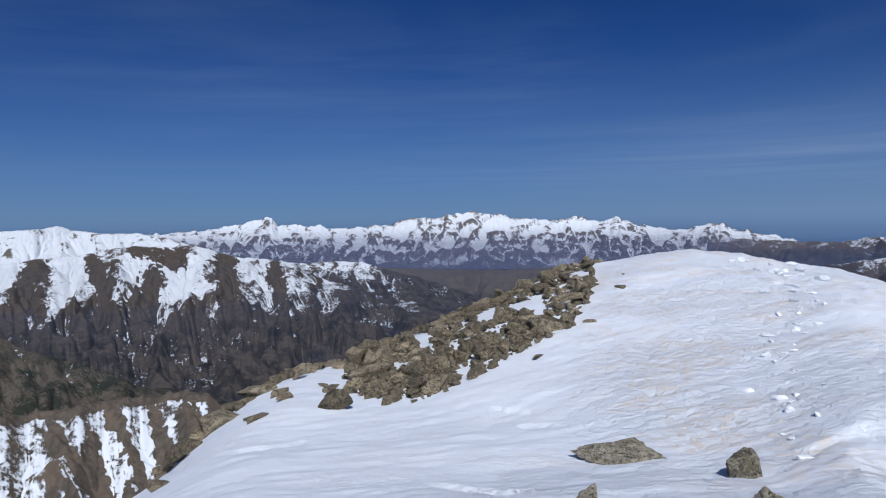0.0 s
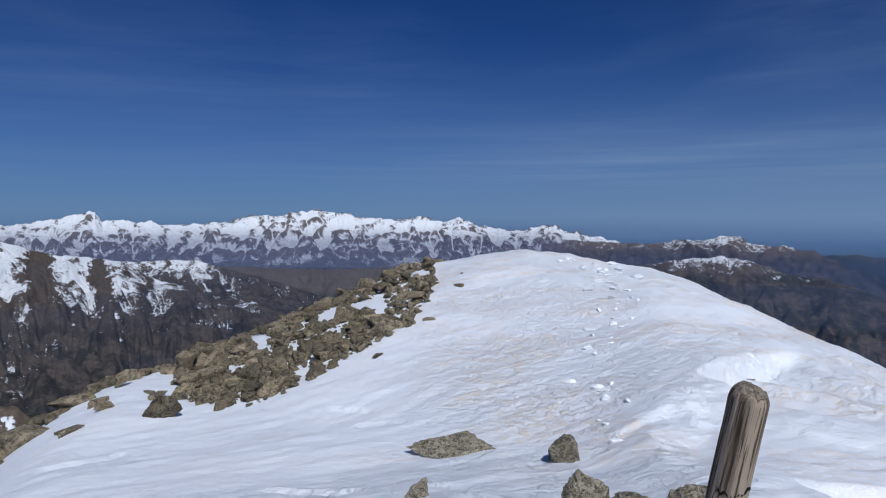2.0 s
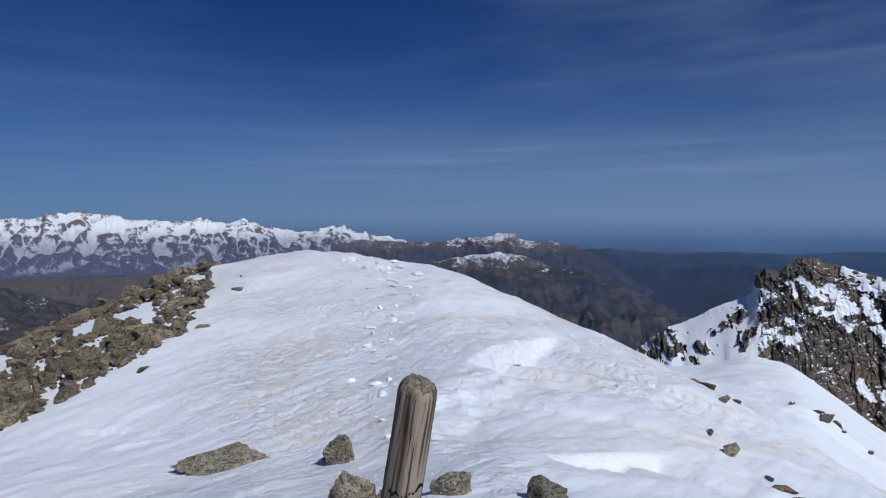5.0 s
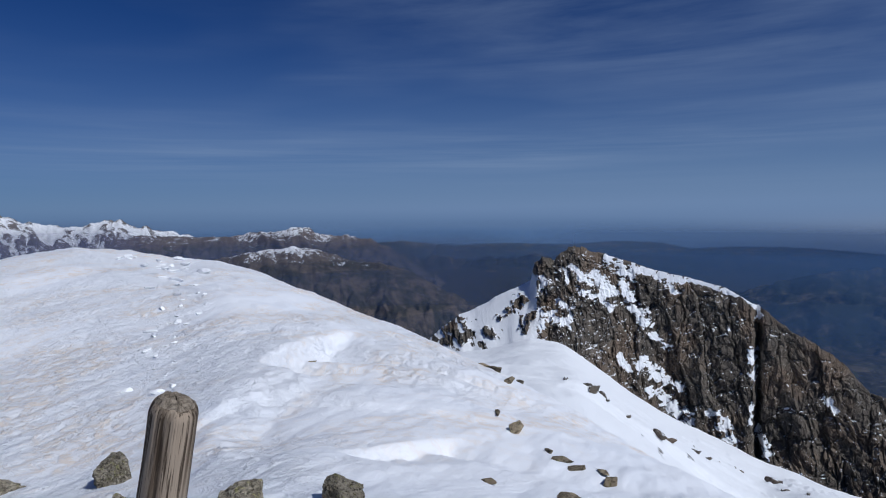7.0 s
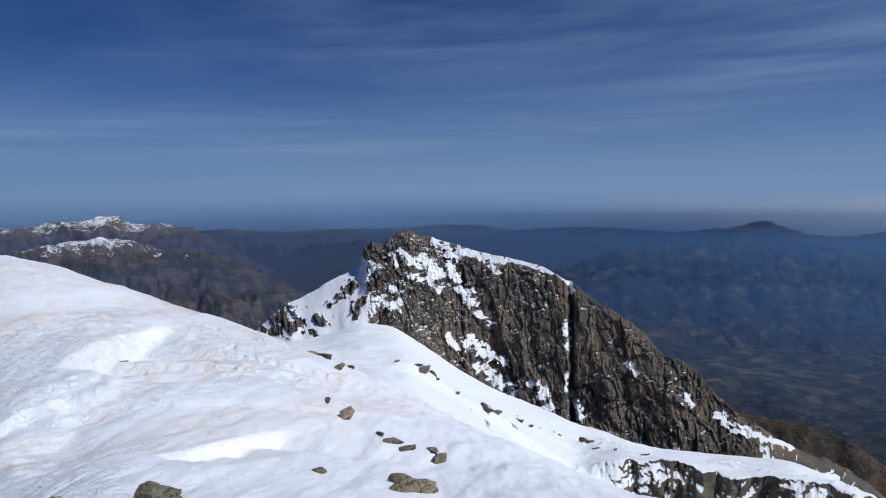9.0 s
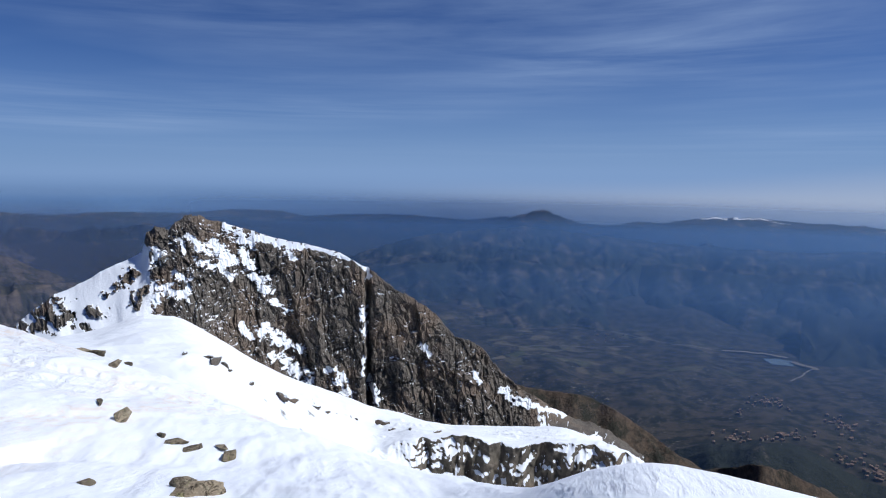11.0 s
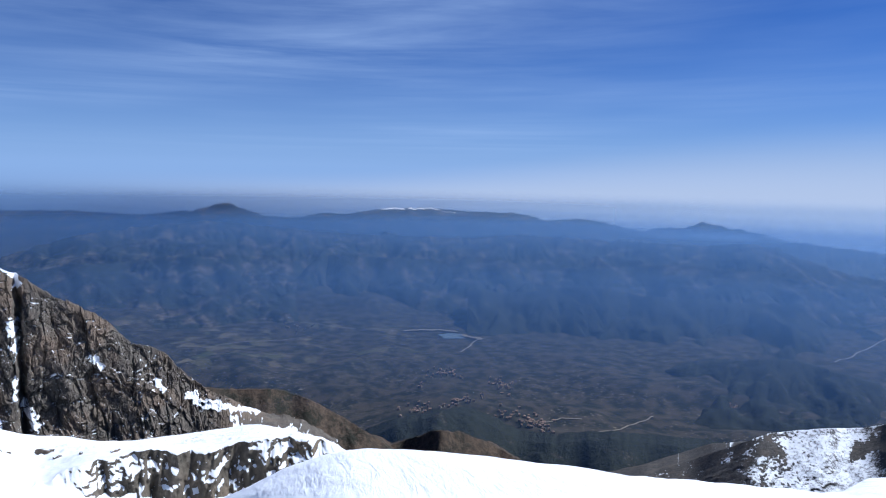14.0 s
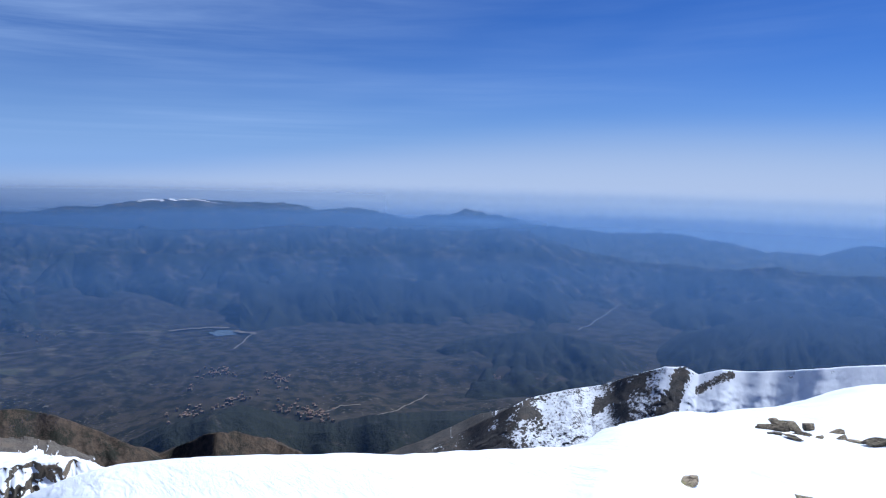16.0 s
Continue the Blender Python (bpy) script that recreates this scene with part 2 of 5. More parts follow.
def snow_material():
    n = Nodes("wind_packed_snow")
    plate = n.noise(2.6, 6, 0.70, (1, 1, 1), 0.6)
    dust = n.ramp(n.noise(0.22, 5, 0.62, (0.7, 1.2, 1), 0.7), 0.44, 0.60)
    streak = n.m("ADD", 0.20, n.m("MULTIPLY", n.ramp(plate, 0.46, 0.60), 0.80))
    up_dome = n.m("ADD", n.y, n.m("MULTIPLY", n.x, 0.35))
    track = n.ramp(n.m("SUBTRACT", n.x, n.m("MULTIPLY", n.y, 0.24)), -2.5, 1.5)
    trodden = n.m("MULTIPLY", n.m("MULTIPLY", track, n.ramp(up_dome, 14.0, 21.0)), n.ramp(n.noise(0.13, 3, 0.5), 0.34, 0.50))
    off_x, off_y = n.m("SUBTRACT", n.x, 4.6), n.m("SUBTRACT", n.y, 11.0)
    by_stones = n.ramp(n.m("SQRT", n.m("ADD", n.m("MULTIPLY", off_x, off_x), n.m("MULTIPLY", off_y, off_y))), 6.5, 2.5)
    trodden = n.m("MAXIMUM", trodden, n.m("MULTIPLY", by_stones, n.ramp(n.noise(0.5, 3, 0.5), 0.36, 0.52)))
    col = n.mix(n.m("MULTIPLY", n.m("MULTIPLY", dust, streak), n.m("MULTIPLY", n.m("MULTIPLY", n.ramp(n.m("ADD", n.y, n.m("MULTIPLY", n.x, 0.4)), 9.0, 18.0), n.m("ADD", 0.25, n.m("MULTIPLY", track, 0.75))), 0.85)), (0.85, 0.868, 0.905), (0.79, 0.69, 0.59))
    col = n.mix(n.m("MULTIPLY", n.ramp(n.noise(0.35, 4, 0.55), 0.45, 0.72), 0.40), col, (0.78, 0.815, 0.88))
    # smooth glazed plates between rougher drifted snow
    glaze = n.ramp(n.noise(0.30, 4, 0.55, (0.7, 1.5, 1), 0.5, turn=15), 0.40, 0.56)
    drift = n.noise(1.1, 6, 0.58, (0.5, 1.4, 1), 1.0, turn=15)
    crust = n.noise(6.5, 7, 0.68, (0.45, 1.5, 1), 0.5, turn=15)
    scales = n.voronoi(3.4, "F1", None, (0.8, 1.5, 1))["Distance"]
    grain = n.noise(60.0, 3, 0.6)
    b = n.bump(drift, 0.08, 0.28)
    b = n.bump(n.m("MULTIPLY", n.ramp(plate, 0.40, 0.62), n.m("ADD", 0.06, trodden)), 0.042, 0.75, b)
    b = n.bump(n.m("MULTIPLY", n.m("SUBTRACT", 1.0, scales), trodden), 0.035, 0.5, b)
    b = n.bump(n.m("MULTIPLY", crust, n.m("ADD", 0.35, n.m("MULTIPLY", glaze, 0.65))), 0.04, 0.75, b)
    b = n.bump(grain, 0.006, 0.6, b)
    return n.done(col, 0.62, b, 0.25)


def rock_material(name, base, dark, light, lichen, rust, scale=1.0):
    """Granite: mottled, pitted, cracked, with crusts of lichen. Lengths in metres over scale."""
    n = Nodes(name)
    info = n.nt.nodes.new("ShaderNodeObjectInfo")
    rnd = info.outputs["Random"]
    mott = n.noise(2.6 * scale, 6, 0.66, distortion=0.4)
    fine = n.noise(13 * scale, 6, 0.72)
    grain = n.noise(48 * scale, 3, 0.65)
    col = n.mix(n.ramp(mott, 0.36, 0.62), dark, base)
    col = n.mix(n.ramp(fine, 0.50, 0.70), col, light)
    col = n.mix(n.m("MULTIPLY", n.ramp(rnd, 0.35, 1.0), 0.55), col, n.mix(fine, rust, light))
    spots = n.ramp(n.noise(6.0 * scale, 5, 0.72, distortion=0.8), 0.56, 0.63)
    col = n.mix(n.m("MULTIPLY", spots, 0.7), col, lichen)
    pits = n.ramp(n.noise(9.0 * scale, 5, 0.65, distortion=0.3), 0.44, 0.37)
    col = n.mix(n.m("MULTIPLY", pits, 0.8), col, (dark[0] * 0.22, dark[1] * 0.22, dark[2] * 0.22))
    crack = n.ramp(n.m("ABSOLUTE", n.m("SUBTRACT", n.noise(3.1 * scale, 4, 0.6, distortion=1.4), 0.5)), 0.0, 0.034)
    col = n.mix(crack, n.mix(0.55, col, (0.012, 0.010, 0.008)), col)
    shade = n.m("ADD", 0.66, n.m("MULTIPLY", n.m("FRACT", n.m("MULTIPLY", rnd, 7.31)), 0.75))
    tone = n.nt.nodes.new("ShaderNodeVectorMath")
    tone.operation = "SCALE"
    n.nt.links.new(col, tone.inputs[0])
    n.nt.links.new(shade, tone.inputs["Scale"])
    col = tone.outputs[0]
    h = n.m("ADD", n.m("MULTIPLY", mott, 1.1), n.m("MULTIPLY", fine, 0.7))
    h = n.m("ADD", h, n.m("MULTIPLY", crack, 0.25))
    b = n.bump(n.m("ADD", h, n.m("MULTIPLY", grain, 0.10)), 0.13 / scale, 1.0)
    return n.done(col, 0.93, b, 0.2)


def mountain_material(name, snow_z, band, rock, scrub, forest, size, forest_z=-9999.0, patch=1.0, steep=0.0, forest_amount=0.5, gully=2.5, top=0.8):
    """Rock and scrub below, snow above a ragged line, woods low down. size: metres of the main patches."""
    n = Nodes(name)
    s = 1.0 / size
    big, mid, fine = n.noise(s, 5, 0.6), n.noise(4 * s, 5, 0.65), n.noise(17 * s, 5, 0.7)
    col = n.mix(n.ramp(mid, 0.35, 0.65), rock, scrub)
    col = n.mix(n.ramp(fine, 0.5, 0.72), col, (rock[0] * 1.5, rock[1] * 1.45, rock[2] * 1.4))
    woods = n.m("MULTIPLY", n.ramp(n.m("ADD", n.m("MULTIPLY", big, 0.7), n.m("MULTIPLY", fine, 0.5)), 0.66 - 0.25 * forest_amount, 0.74 - 0.25 * forest_amount),
                n.ramp(n.z, forest_z + band * 0.5, forest_z - band * 0.5))
    col = n.mix(woods, col, forest)
    line = n.m("MINIMUM", n.m("DIVIDE", n.m("SUBTRACT", n.z, snow_z), band), top)
    wob = n.m("ADD", n.m("MULTIPLY", n.m("SUBTRACT", big, 0.5), 2.0 * patch), n.m("MULTIPLY", n.m("SUBTRACT", mid, 0.5), 1.6 * patch))
    wob = n.m("ADD", wob, n.m("MULTIPLY", n.m("SUBTRACT", fine, 0.5), 2.4 * patch))
    wob = n.m("ADD", wob, n.m("MULTIPLY", n.m("SUBTRACT", n.up, 0.72), steep))
    wob = n.m("ADD", wob, n.m("MULTIPLY", n.m("SUBTRACT", n.noise(7 * s, 6, 0.62, (1, 1, 0.35), 0.6), 0.5), 1.8 * patch))
    held = n.nt.nodes.new("ShaderNodeAttribute")
    held.attribute_name = "lodged"
    wob = n.m("ADD", wob, n.m("MULTIPLY", held.outputs["Fac"], gully))
    snow = n.ramp(n.m("ADD", line, wob), 0.0, 0.16)
    col = n.mix(snow, col, (0.80, 0.82, 0.85))
    b = n.bump(n.m("ADD", mid, n.m("MULTIPLY", fine, 0.5)), size * 0.16, 0.8)
    return n.done(col, 0.95, b, 0.1)


SNOW = snow_material()
BOULDER = rock_material("lichened_granite", (0.32, 0.262, 0.18), (0.155, 0.124, 0.086), (0.44, 0.38, 0.275), (0.33, 0.31, 0.125), (0.44, 0.31, 0.185), 1.0)
NEAR_BOULDER = rock_material("grey_granite", (0.42, 0.37, 0.285), (0.21, 0.18, 0.13), (0.54, 0.50, 0.40), (0.42, 0.40, 0.16), (0.36, 0.28, 0.18), 1.7)
UPLAND = mountain_material("brown_upland", 9999, 30, (0.15, 0.125, 0.105), (0.12, 0.10, 0.085), (0.055, 0.058, 0.045), 120, -330, 1.0, 0.0, 0.35)
ROCK_CINTO = mountain_material("far_snow_peaks", -150, 55, (0.14, 0.125, 0.12), (0.13, 0.115, 0.105), (0.05, 0.06, 0.05), 18, steep=4.2, patch=1.35, gully=4.6, top=0.05)
ROCK_DOME = mountain_material("snow_massif", -225, 60, (0.15, 0.13, 0.11), (0.14, 0.12, 0.10), (0.05, 0.06, 0.05), 60, steep=2.4, patch=1.2, gully=3.5, top=0.62)
ROCK_LEFT = mountain_material("snowy_ridge", -184, 55, (0.105, 0.085, 0.070), (0.075, 0.062, 0.052), (0.040, 0.037, 0.032), 38, -235, 1.7, 2.3, 0.35, 3.8, 0.30)
ROCK_BROWN = mountain_material("brown_mountain", -134, 24, (0.125, 0.100, 0.084), (0.085, 0.072, 0.062), (0.045, 0.044, 0.038), 55, -165, 2.0, 2.5, 0.45)
ROCK_SANP = mountain_material("dark_range", -108, 34, (0.13, 0.105, 0.095), (0.095, 0.08, 0.072), (0.05, 0.048, 0.042), 60, -170, 2.2, 2.5, 0.4)
CRAG_SLOPE = mountain_material("crag_slope", -98, 30, (0.14, 0.115, 0.09), (0.11, 0.095, 0.075), (0.04, 0.045, 0.035), 26, -120, 1.0, 1.0, 0.4, 4.0)
HILL_EAST = mountain_material("wooded_hills", 0, 50, (0.125, 0.098, 0.072), (0.075, 0.067, 0.050), (0.022, 0.028, 0.024), 80, -100, 0.6, 0.0, 0.6)
HILL_NEAR = mountain_material("brown_foothill", 9999, 30, (0.095, 0.070, 0.052), (0.055, 0.044, 0.034), (0.032, 0.032, 0.025), 20, -150, 1.0, 0.0, 0.25)
HILL_DARK = mountain_material("wooded_foothill", 9999, 30, (0.10, 0.082, 0.062), (0.060, 0.054, 0.042), (0.022, 0.026, 0.020), 45, 100, 1.0, 0.0, 0.9)


def valley_material():
    n = Nodes("valley_floor")
    big, mid, fine = n.noise(0.006, 5, 0.6), n.noise(0.03, 5, 0.6), n.noise(0.12, 4, 0.65)
    col = n.mix(n.ramp(mid, 0.38, 0.62), (0.014, 0.017, 0.015), (0.046, 0.040, 0.032))
    cells = n.voronoi(0.022, "F1")["Color"]
    hsv = n.nt.nodes.new("ShaderNodeSeparateColor")
    n.nt.links.new(cells, hsv.inputs[0])
    field = n.mix(hsv.outputs[0], (0.06, 0.07, 0.035), (0.17, 0.14, 0.09))
    far = n.m("SQRT", n.m("ADD", n.m("MULTIPLY", n.x, n.x), n.m("MULTIPLY", n.y, n.y)))
    flat = n.m("MULTIPLY", n.ramp(far, 1600, 1800), n.ramp(far, 2350, 2150))
    fields = n.m("MULTIPLY", n.m("MULTIPLY", flat, n.ramp(hsv.outputs[1], 0.62, 0.66)), n.m("MULTIPLY", n.ramp(big, 0.42, 0.52), n.ramp(n.y, -560, -250)))
    col = n.mix(n.m("MULTIPLY", fields, 0.55), col, field)
    col = n.mix(n.m("MULTIPLY", n.ramp(fine, 0.60, 0.68), n.ramp(big, 0.42, 0.58)), col, (0.15, 0.125, 0.090))
    return n.done(col, 0.95, n.bump(fine, 1.3, 0.5), 0.1)


VALLEY = valley_material()


def alpine_material(name, rock, dark, warm, size, snow_up, snow_soft, noise_gain):
    """Cliff rock that holds snow on its ledges: snow where the surface leans back enough."""
    n = Nodes(name)
    s = 1.0 / size
    mid = n.noise(s, 6, 0.65, (1, 1, 0.45))
    fine = n.noise(5 * s, 6, 0.7, (1, 1, 0.4))
    broad = n.noise(0.28 * s, 3, 0.5)
    col = n.mix(n.ramp(mid, 0.33, 0.66), dark, rock)
    col = n.mix(n.m("MULTIPLY", n.ramp(broad, 0.45, 0.65), 0.6), col, warm)
    col = n.mix(n.ramp(fine, 0.55, 0.8), col, (rock[0] * 1.5, rock[1] * 1.5, rock[2] * 1.5))
    col = n.mix(n.ramp(fine, 0.40, 0.28), col, (dark[0] * 0.5, dark[1] * 0.5, dark[2] * 0.5))
    v = n.m("ADD", n.up, n.m("MULTIPLY", n.m("SUBTRACT", mid, 0.5), noise_gain))
    v = n.m("ADD", v, n.m("MULTIPLY", n.m("SUBTRACT", fine, 0.5), noise_gain * 0.7))
    held = n.nt.nodes.new("ShaderNodeAttribute")
    held.attribute_name = "lodged"
    v = n.m("ADD", v, held.outputs["Fac"])
    snow = n.ramp(v, snow_up, snow_up + snow_soft)
    col = n.mix(snow, col, (0.80, 0.82, 0.85))
    h = n.m("ADD", mid, n.m("MULTIPLY", fine, 0.5))
    return n.done(col, 0.9, n.bump(n.m("MULTIPLY", h, n.m("SUBTRACT", 1.0, n.m("MULTIPLY", snow, 0.85))), size * 0.35, 0.9), 0.15)


CLIFF = alpine_material("dark_cliff", (0.150, 0.130, 0.108), (0.090, 0.079, 0.068), (0.205, 0.150, 0.108), 5.0, 0.92, 0.05, 0.12)
BOWL = alpine_material("snow_bowl", (0.16, 0.135, 0.105), (0.08, 0.07, 0.055), (0.20, 0.15, 0.10), 5.0, 0.70, 0.06, 0.17)
CRAG = alpine_material("crag_and_snow", (0.16, 0.13, 0.10), (0.08, 0.068, 0.055), (0.19, 0.14, 0.10), 4.0, 0.86, 0.10, 0.85)


BLACK_RIDGE = alpine_material("black_rock_and_snow", (0.085, 0.080, 0.075), (0.040, 0.038, 0.037), (0.11, 0.092, 0.075), 0.8, 0.56, 0.24, 0.85)


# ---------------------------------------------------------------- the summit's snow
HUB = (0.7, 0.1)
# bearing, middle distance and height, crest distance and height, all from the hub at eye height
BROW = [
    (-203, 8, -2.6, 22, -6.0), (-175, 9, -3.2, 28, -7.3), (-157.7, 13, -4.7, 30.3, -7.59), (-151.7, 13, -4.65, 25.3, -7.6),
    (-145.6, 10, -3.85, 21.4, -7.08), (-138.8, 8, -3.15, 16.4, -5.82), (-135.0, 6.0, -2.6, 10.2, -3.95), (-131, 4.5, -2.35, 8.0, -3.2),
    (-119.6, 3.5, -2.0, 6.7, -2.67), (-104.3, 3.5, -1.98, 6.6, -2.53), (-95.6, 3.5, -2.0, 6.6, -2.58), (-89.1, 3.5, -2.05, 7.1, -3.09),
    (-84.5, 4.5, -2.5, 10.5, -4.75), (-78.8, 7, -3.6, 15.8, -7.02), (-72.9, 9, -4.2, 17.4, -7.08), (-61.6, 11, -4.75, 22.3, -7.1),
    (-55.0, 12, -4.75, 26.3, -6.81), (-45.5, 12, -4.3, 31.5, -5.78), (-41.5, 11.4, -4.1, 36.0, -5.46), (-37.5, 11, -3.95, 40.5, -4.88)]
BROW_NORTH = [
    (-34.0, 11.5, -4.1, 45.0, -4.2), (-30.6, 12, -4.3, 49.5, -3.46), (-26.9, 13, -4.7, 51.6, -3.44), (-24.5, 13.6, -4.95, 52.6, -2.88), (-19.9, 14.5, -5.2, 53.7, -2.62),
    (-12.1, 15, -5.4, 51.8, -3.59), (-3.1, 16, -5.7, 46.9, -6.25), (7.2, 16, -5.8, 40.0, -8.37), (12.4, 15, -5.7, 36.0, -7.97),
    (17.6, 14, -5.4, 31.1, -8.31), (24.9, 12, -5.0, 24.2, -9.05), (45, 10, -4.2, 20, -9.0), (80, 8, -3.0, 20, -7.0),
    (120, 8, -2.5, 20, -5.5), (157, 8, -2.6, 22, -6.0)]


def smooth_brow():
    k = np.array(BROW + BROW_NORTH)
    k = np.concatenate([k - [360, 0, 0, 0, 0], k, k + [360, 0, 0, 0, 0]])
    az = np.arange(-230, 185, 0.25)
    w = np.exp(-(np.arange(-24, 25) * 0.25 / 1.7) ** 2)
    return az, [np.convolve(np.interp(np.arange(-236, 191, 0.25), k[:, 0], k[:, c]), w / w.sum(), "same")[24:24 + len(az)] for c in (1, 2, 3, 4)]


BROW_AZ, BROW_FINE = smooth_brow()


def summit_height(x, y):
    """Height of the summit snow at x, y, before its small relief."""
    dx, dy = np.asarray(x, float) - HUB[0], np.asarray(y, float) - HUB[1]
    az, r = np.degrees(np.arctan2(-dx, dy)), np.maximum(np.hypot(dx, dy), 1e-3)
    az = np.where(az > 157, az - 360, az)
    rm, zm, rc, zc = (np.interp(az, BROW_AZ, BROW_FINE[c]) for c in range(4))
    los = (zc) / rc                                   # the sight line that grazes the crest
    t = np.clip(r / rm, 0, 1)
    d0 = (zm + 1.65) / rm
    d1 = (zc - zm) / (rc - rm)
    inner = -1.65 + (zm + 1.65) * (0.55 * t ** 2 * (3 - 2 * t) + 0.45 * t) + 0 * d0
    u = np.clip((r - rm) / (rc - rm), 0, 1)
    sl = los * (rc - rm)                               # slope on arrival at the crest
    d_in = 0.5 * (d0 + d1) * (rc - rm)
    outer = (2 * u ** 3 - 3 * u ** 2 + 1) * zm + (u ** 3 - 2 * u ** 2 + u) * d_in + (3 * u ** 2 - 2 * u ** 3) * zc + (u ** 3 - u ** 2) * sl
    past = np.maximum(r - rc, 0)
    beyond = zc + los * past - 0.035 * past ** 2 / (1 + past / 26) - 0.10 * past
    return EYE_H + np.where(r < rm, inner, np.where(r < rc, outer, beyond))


SCOOP = [(5.0, 9.9), (6.6, 11.8), (8.2, 13.6), (9.8, 15.2), (11.4, 16.4), (13.2, 18.0), (15.0, 19.3)]
HOLLOW = [(11.6, 17.1), (12.5, 17.6), (13.8, 18.5), (15.2, 19.2), (16.6, 19.7), (18.0, 19.8)]
LEDGE = [(8.0, 9.3), (9.0, 9.3), (10.0, 9.25), (11.0, 9.3), (12.0, 9.5)]
SHELF = [(8.2, 14.9), (9.2, 14.8), (10.3, 14.8), (11.4, 14.8), (12.6, 15.0)]
CRUSTS = [[(6.15, -6.1), (6.35, -6.6), (6.7, -7.6), (7.0, -8.5)], [(6.8, -6.4), (7.1, -7.0), (7.5, -7.9), (7.7, -8.8)], [(5.6, -6.6), (5.75, -7.2), (6.1, -8.0), (6.2, -8.6)]]
WIND_LIPS = [[(1.5, 21.5), (2.2, 21.6), (3.0, 20.9), (3.3, 20.3)], [(2.2, 19.3), (2.8, 19.3), (3.6, 19.1), (4.1, 18.5)], [(-0.4, 13.7), (0.4, 13.1), (1.2, 12.5), (2.1, 11.7)], [(-5.9, 18.2), (-5.3, 18.8), (-4.3, 19.0), (-3.5, 19.9)], [(7.3, 14.4), (7.8, 13.9), (8.9, 14.5), (10.1, 14.9)]]
LIP_HOLLOW = [(7.2, 0.6), (6.5, 0.0), (5.8, -0.5), (4.4, -0.6)]


def scoop(x, y, line, depth, width, reach):
    """A wind-cut hollow on the right-hand side of a line, with a steep wall below its lip."""
    x, y = np.asarray(x, float), np.asarray(y, float)
    best, side, along_line = np.full(x.shape, 1e9), np.zeros(x.shape), np.zeros(x.shape)
    n = len(line) - 1
    for k in range(n):
        (x0, y0), (x1, y1) = line[k], line[k + 1]
        dx, dy = x1 - x0, y1 - y0
        u = np.clip(((x - x0) * dx + (y - y0) * dy) / (dx * dx + dy * dy), 0, 1)
        d = np.hypot(x - x0 - u * dx, y - y0 - u * dy)
        near = d < best
        best = np.where(near, d, best)
        side = np.where(near, (y - y0) * dx - (x - x0) * dy, side)
        along_line = np.where(near, (k + u) / n, along_line)
    wob = best + 0.2 * width * fbm(x * 1.1, y * 1.1, 3, 55)
    ends = step(0.0, 0.3, along_line) * step(1.0, 0.75, along_line) * (0.72 + 0.6 * vnoise(along_line * 7 + depth, along_line * 0, 23))
    width = width * (1.0 + 0.25 * vnoise(along_line * 5, along_line * 0 + 9, 29))
    lip = -0.03 * depth * np.exp(-(best / (0.6 * width)) ** 2) * (side > 0)
    return ends * (np.where(side < 0, depth * step(0, width, wob) * np.exp(-np.maximum(best - width, 0) / reach), 0) + lip)


def relief(x, y):
    """Drifts, wind ribs and trampled snow."""
    r = np.hypot(x - HUB[0], y - HUB[1])
    soft = 0.16 * fbm(x * 0.16, y * 0.16, 3, 5) * step(1.5, 9, r)
    ca, sa = math.cos(0.35), math.sin(0.35)
    u, v = x * ca + y * sa, y * ca - x * sa
    ribs = 0.035 * fbm(u * 0.55, v * 1.7, 4, 9) * step(3, 10, r)
    plates = 0.03 * ridged(x * 0.9, y * 0.9, 3, 14) * step(12, 20, r) * step(15, 24, y + 0.35 * x)
    streaks = 0.10 * fbm(x * 0.9, y * 0.16, 4, 17) * step(13, 18, x) * step(4, 12, y)
    return soft + ribs + plates + streaks - scoop(x, y, SCOOP, 0.42, 1.7, 3.6) - scoop(x, y, HOLLOW, 1.05, 0.42, 3.0) - scoop(x, y, LEDGE, 0.36, 0.25, 1.1) - scoop(x, y, SHELF, 0.22, 0.45, 2.0) - scoop(x, y, LIP_HOLLOW, 0.30, 0.8, 2.2) - sum(scoop(x, y, q, 0.09, 0.07, 0.5) for q in CRUSTS) - sum(scoop(x, y, q, 0.13, 0.12, 0.6) for q in WIND_LIPS)


def ground_at(x, y):
    return summit_height(x, y) + relief(x, y)


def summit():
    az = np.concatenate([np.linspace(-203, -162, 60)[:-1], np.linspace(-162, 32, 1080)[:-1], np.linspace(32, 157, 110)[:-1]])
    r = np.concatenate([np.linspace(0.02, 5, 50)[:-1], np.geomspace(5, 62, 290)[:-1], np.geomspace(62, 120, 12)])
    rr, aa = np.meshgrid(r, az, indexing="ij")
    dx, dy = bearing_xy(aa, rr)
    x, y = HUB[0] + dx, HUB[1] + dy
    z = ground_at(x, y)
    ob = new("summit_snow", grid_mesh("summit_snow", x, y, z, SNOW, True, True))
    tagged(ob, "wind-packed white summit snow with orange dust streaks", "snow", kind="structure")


summit()


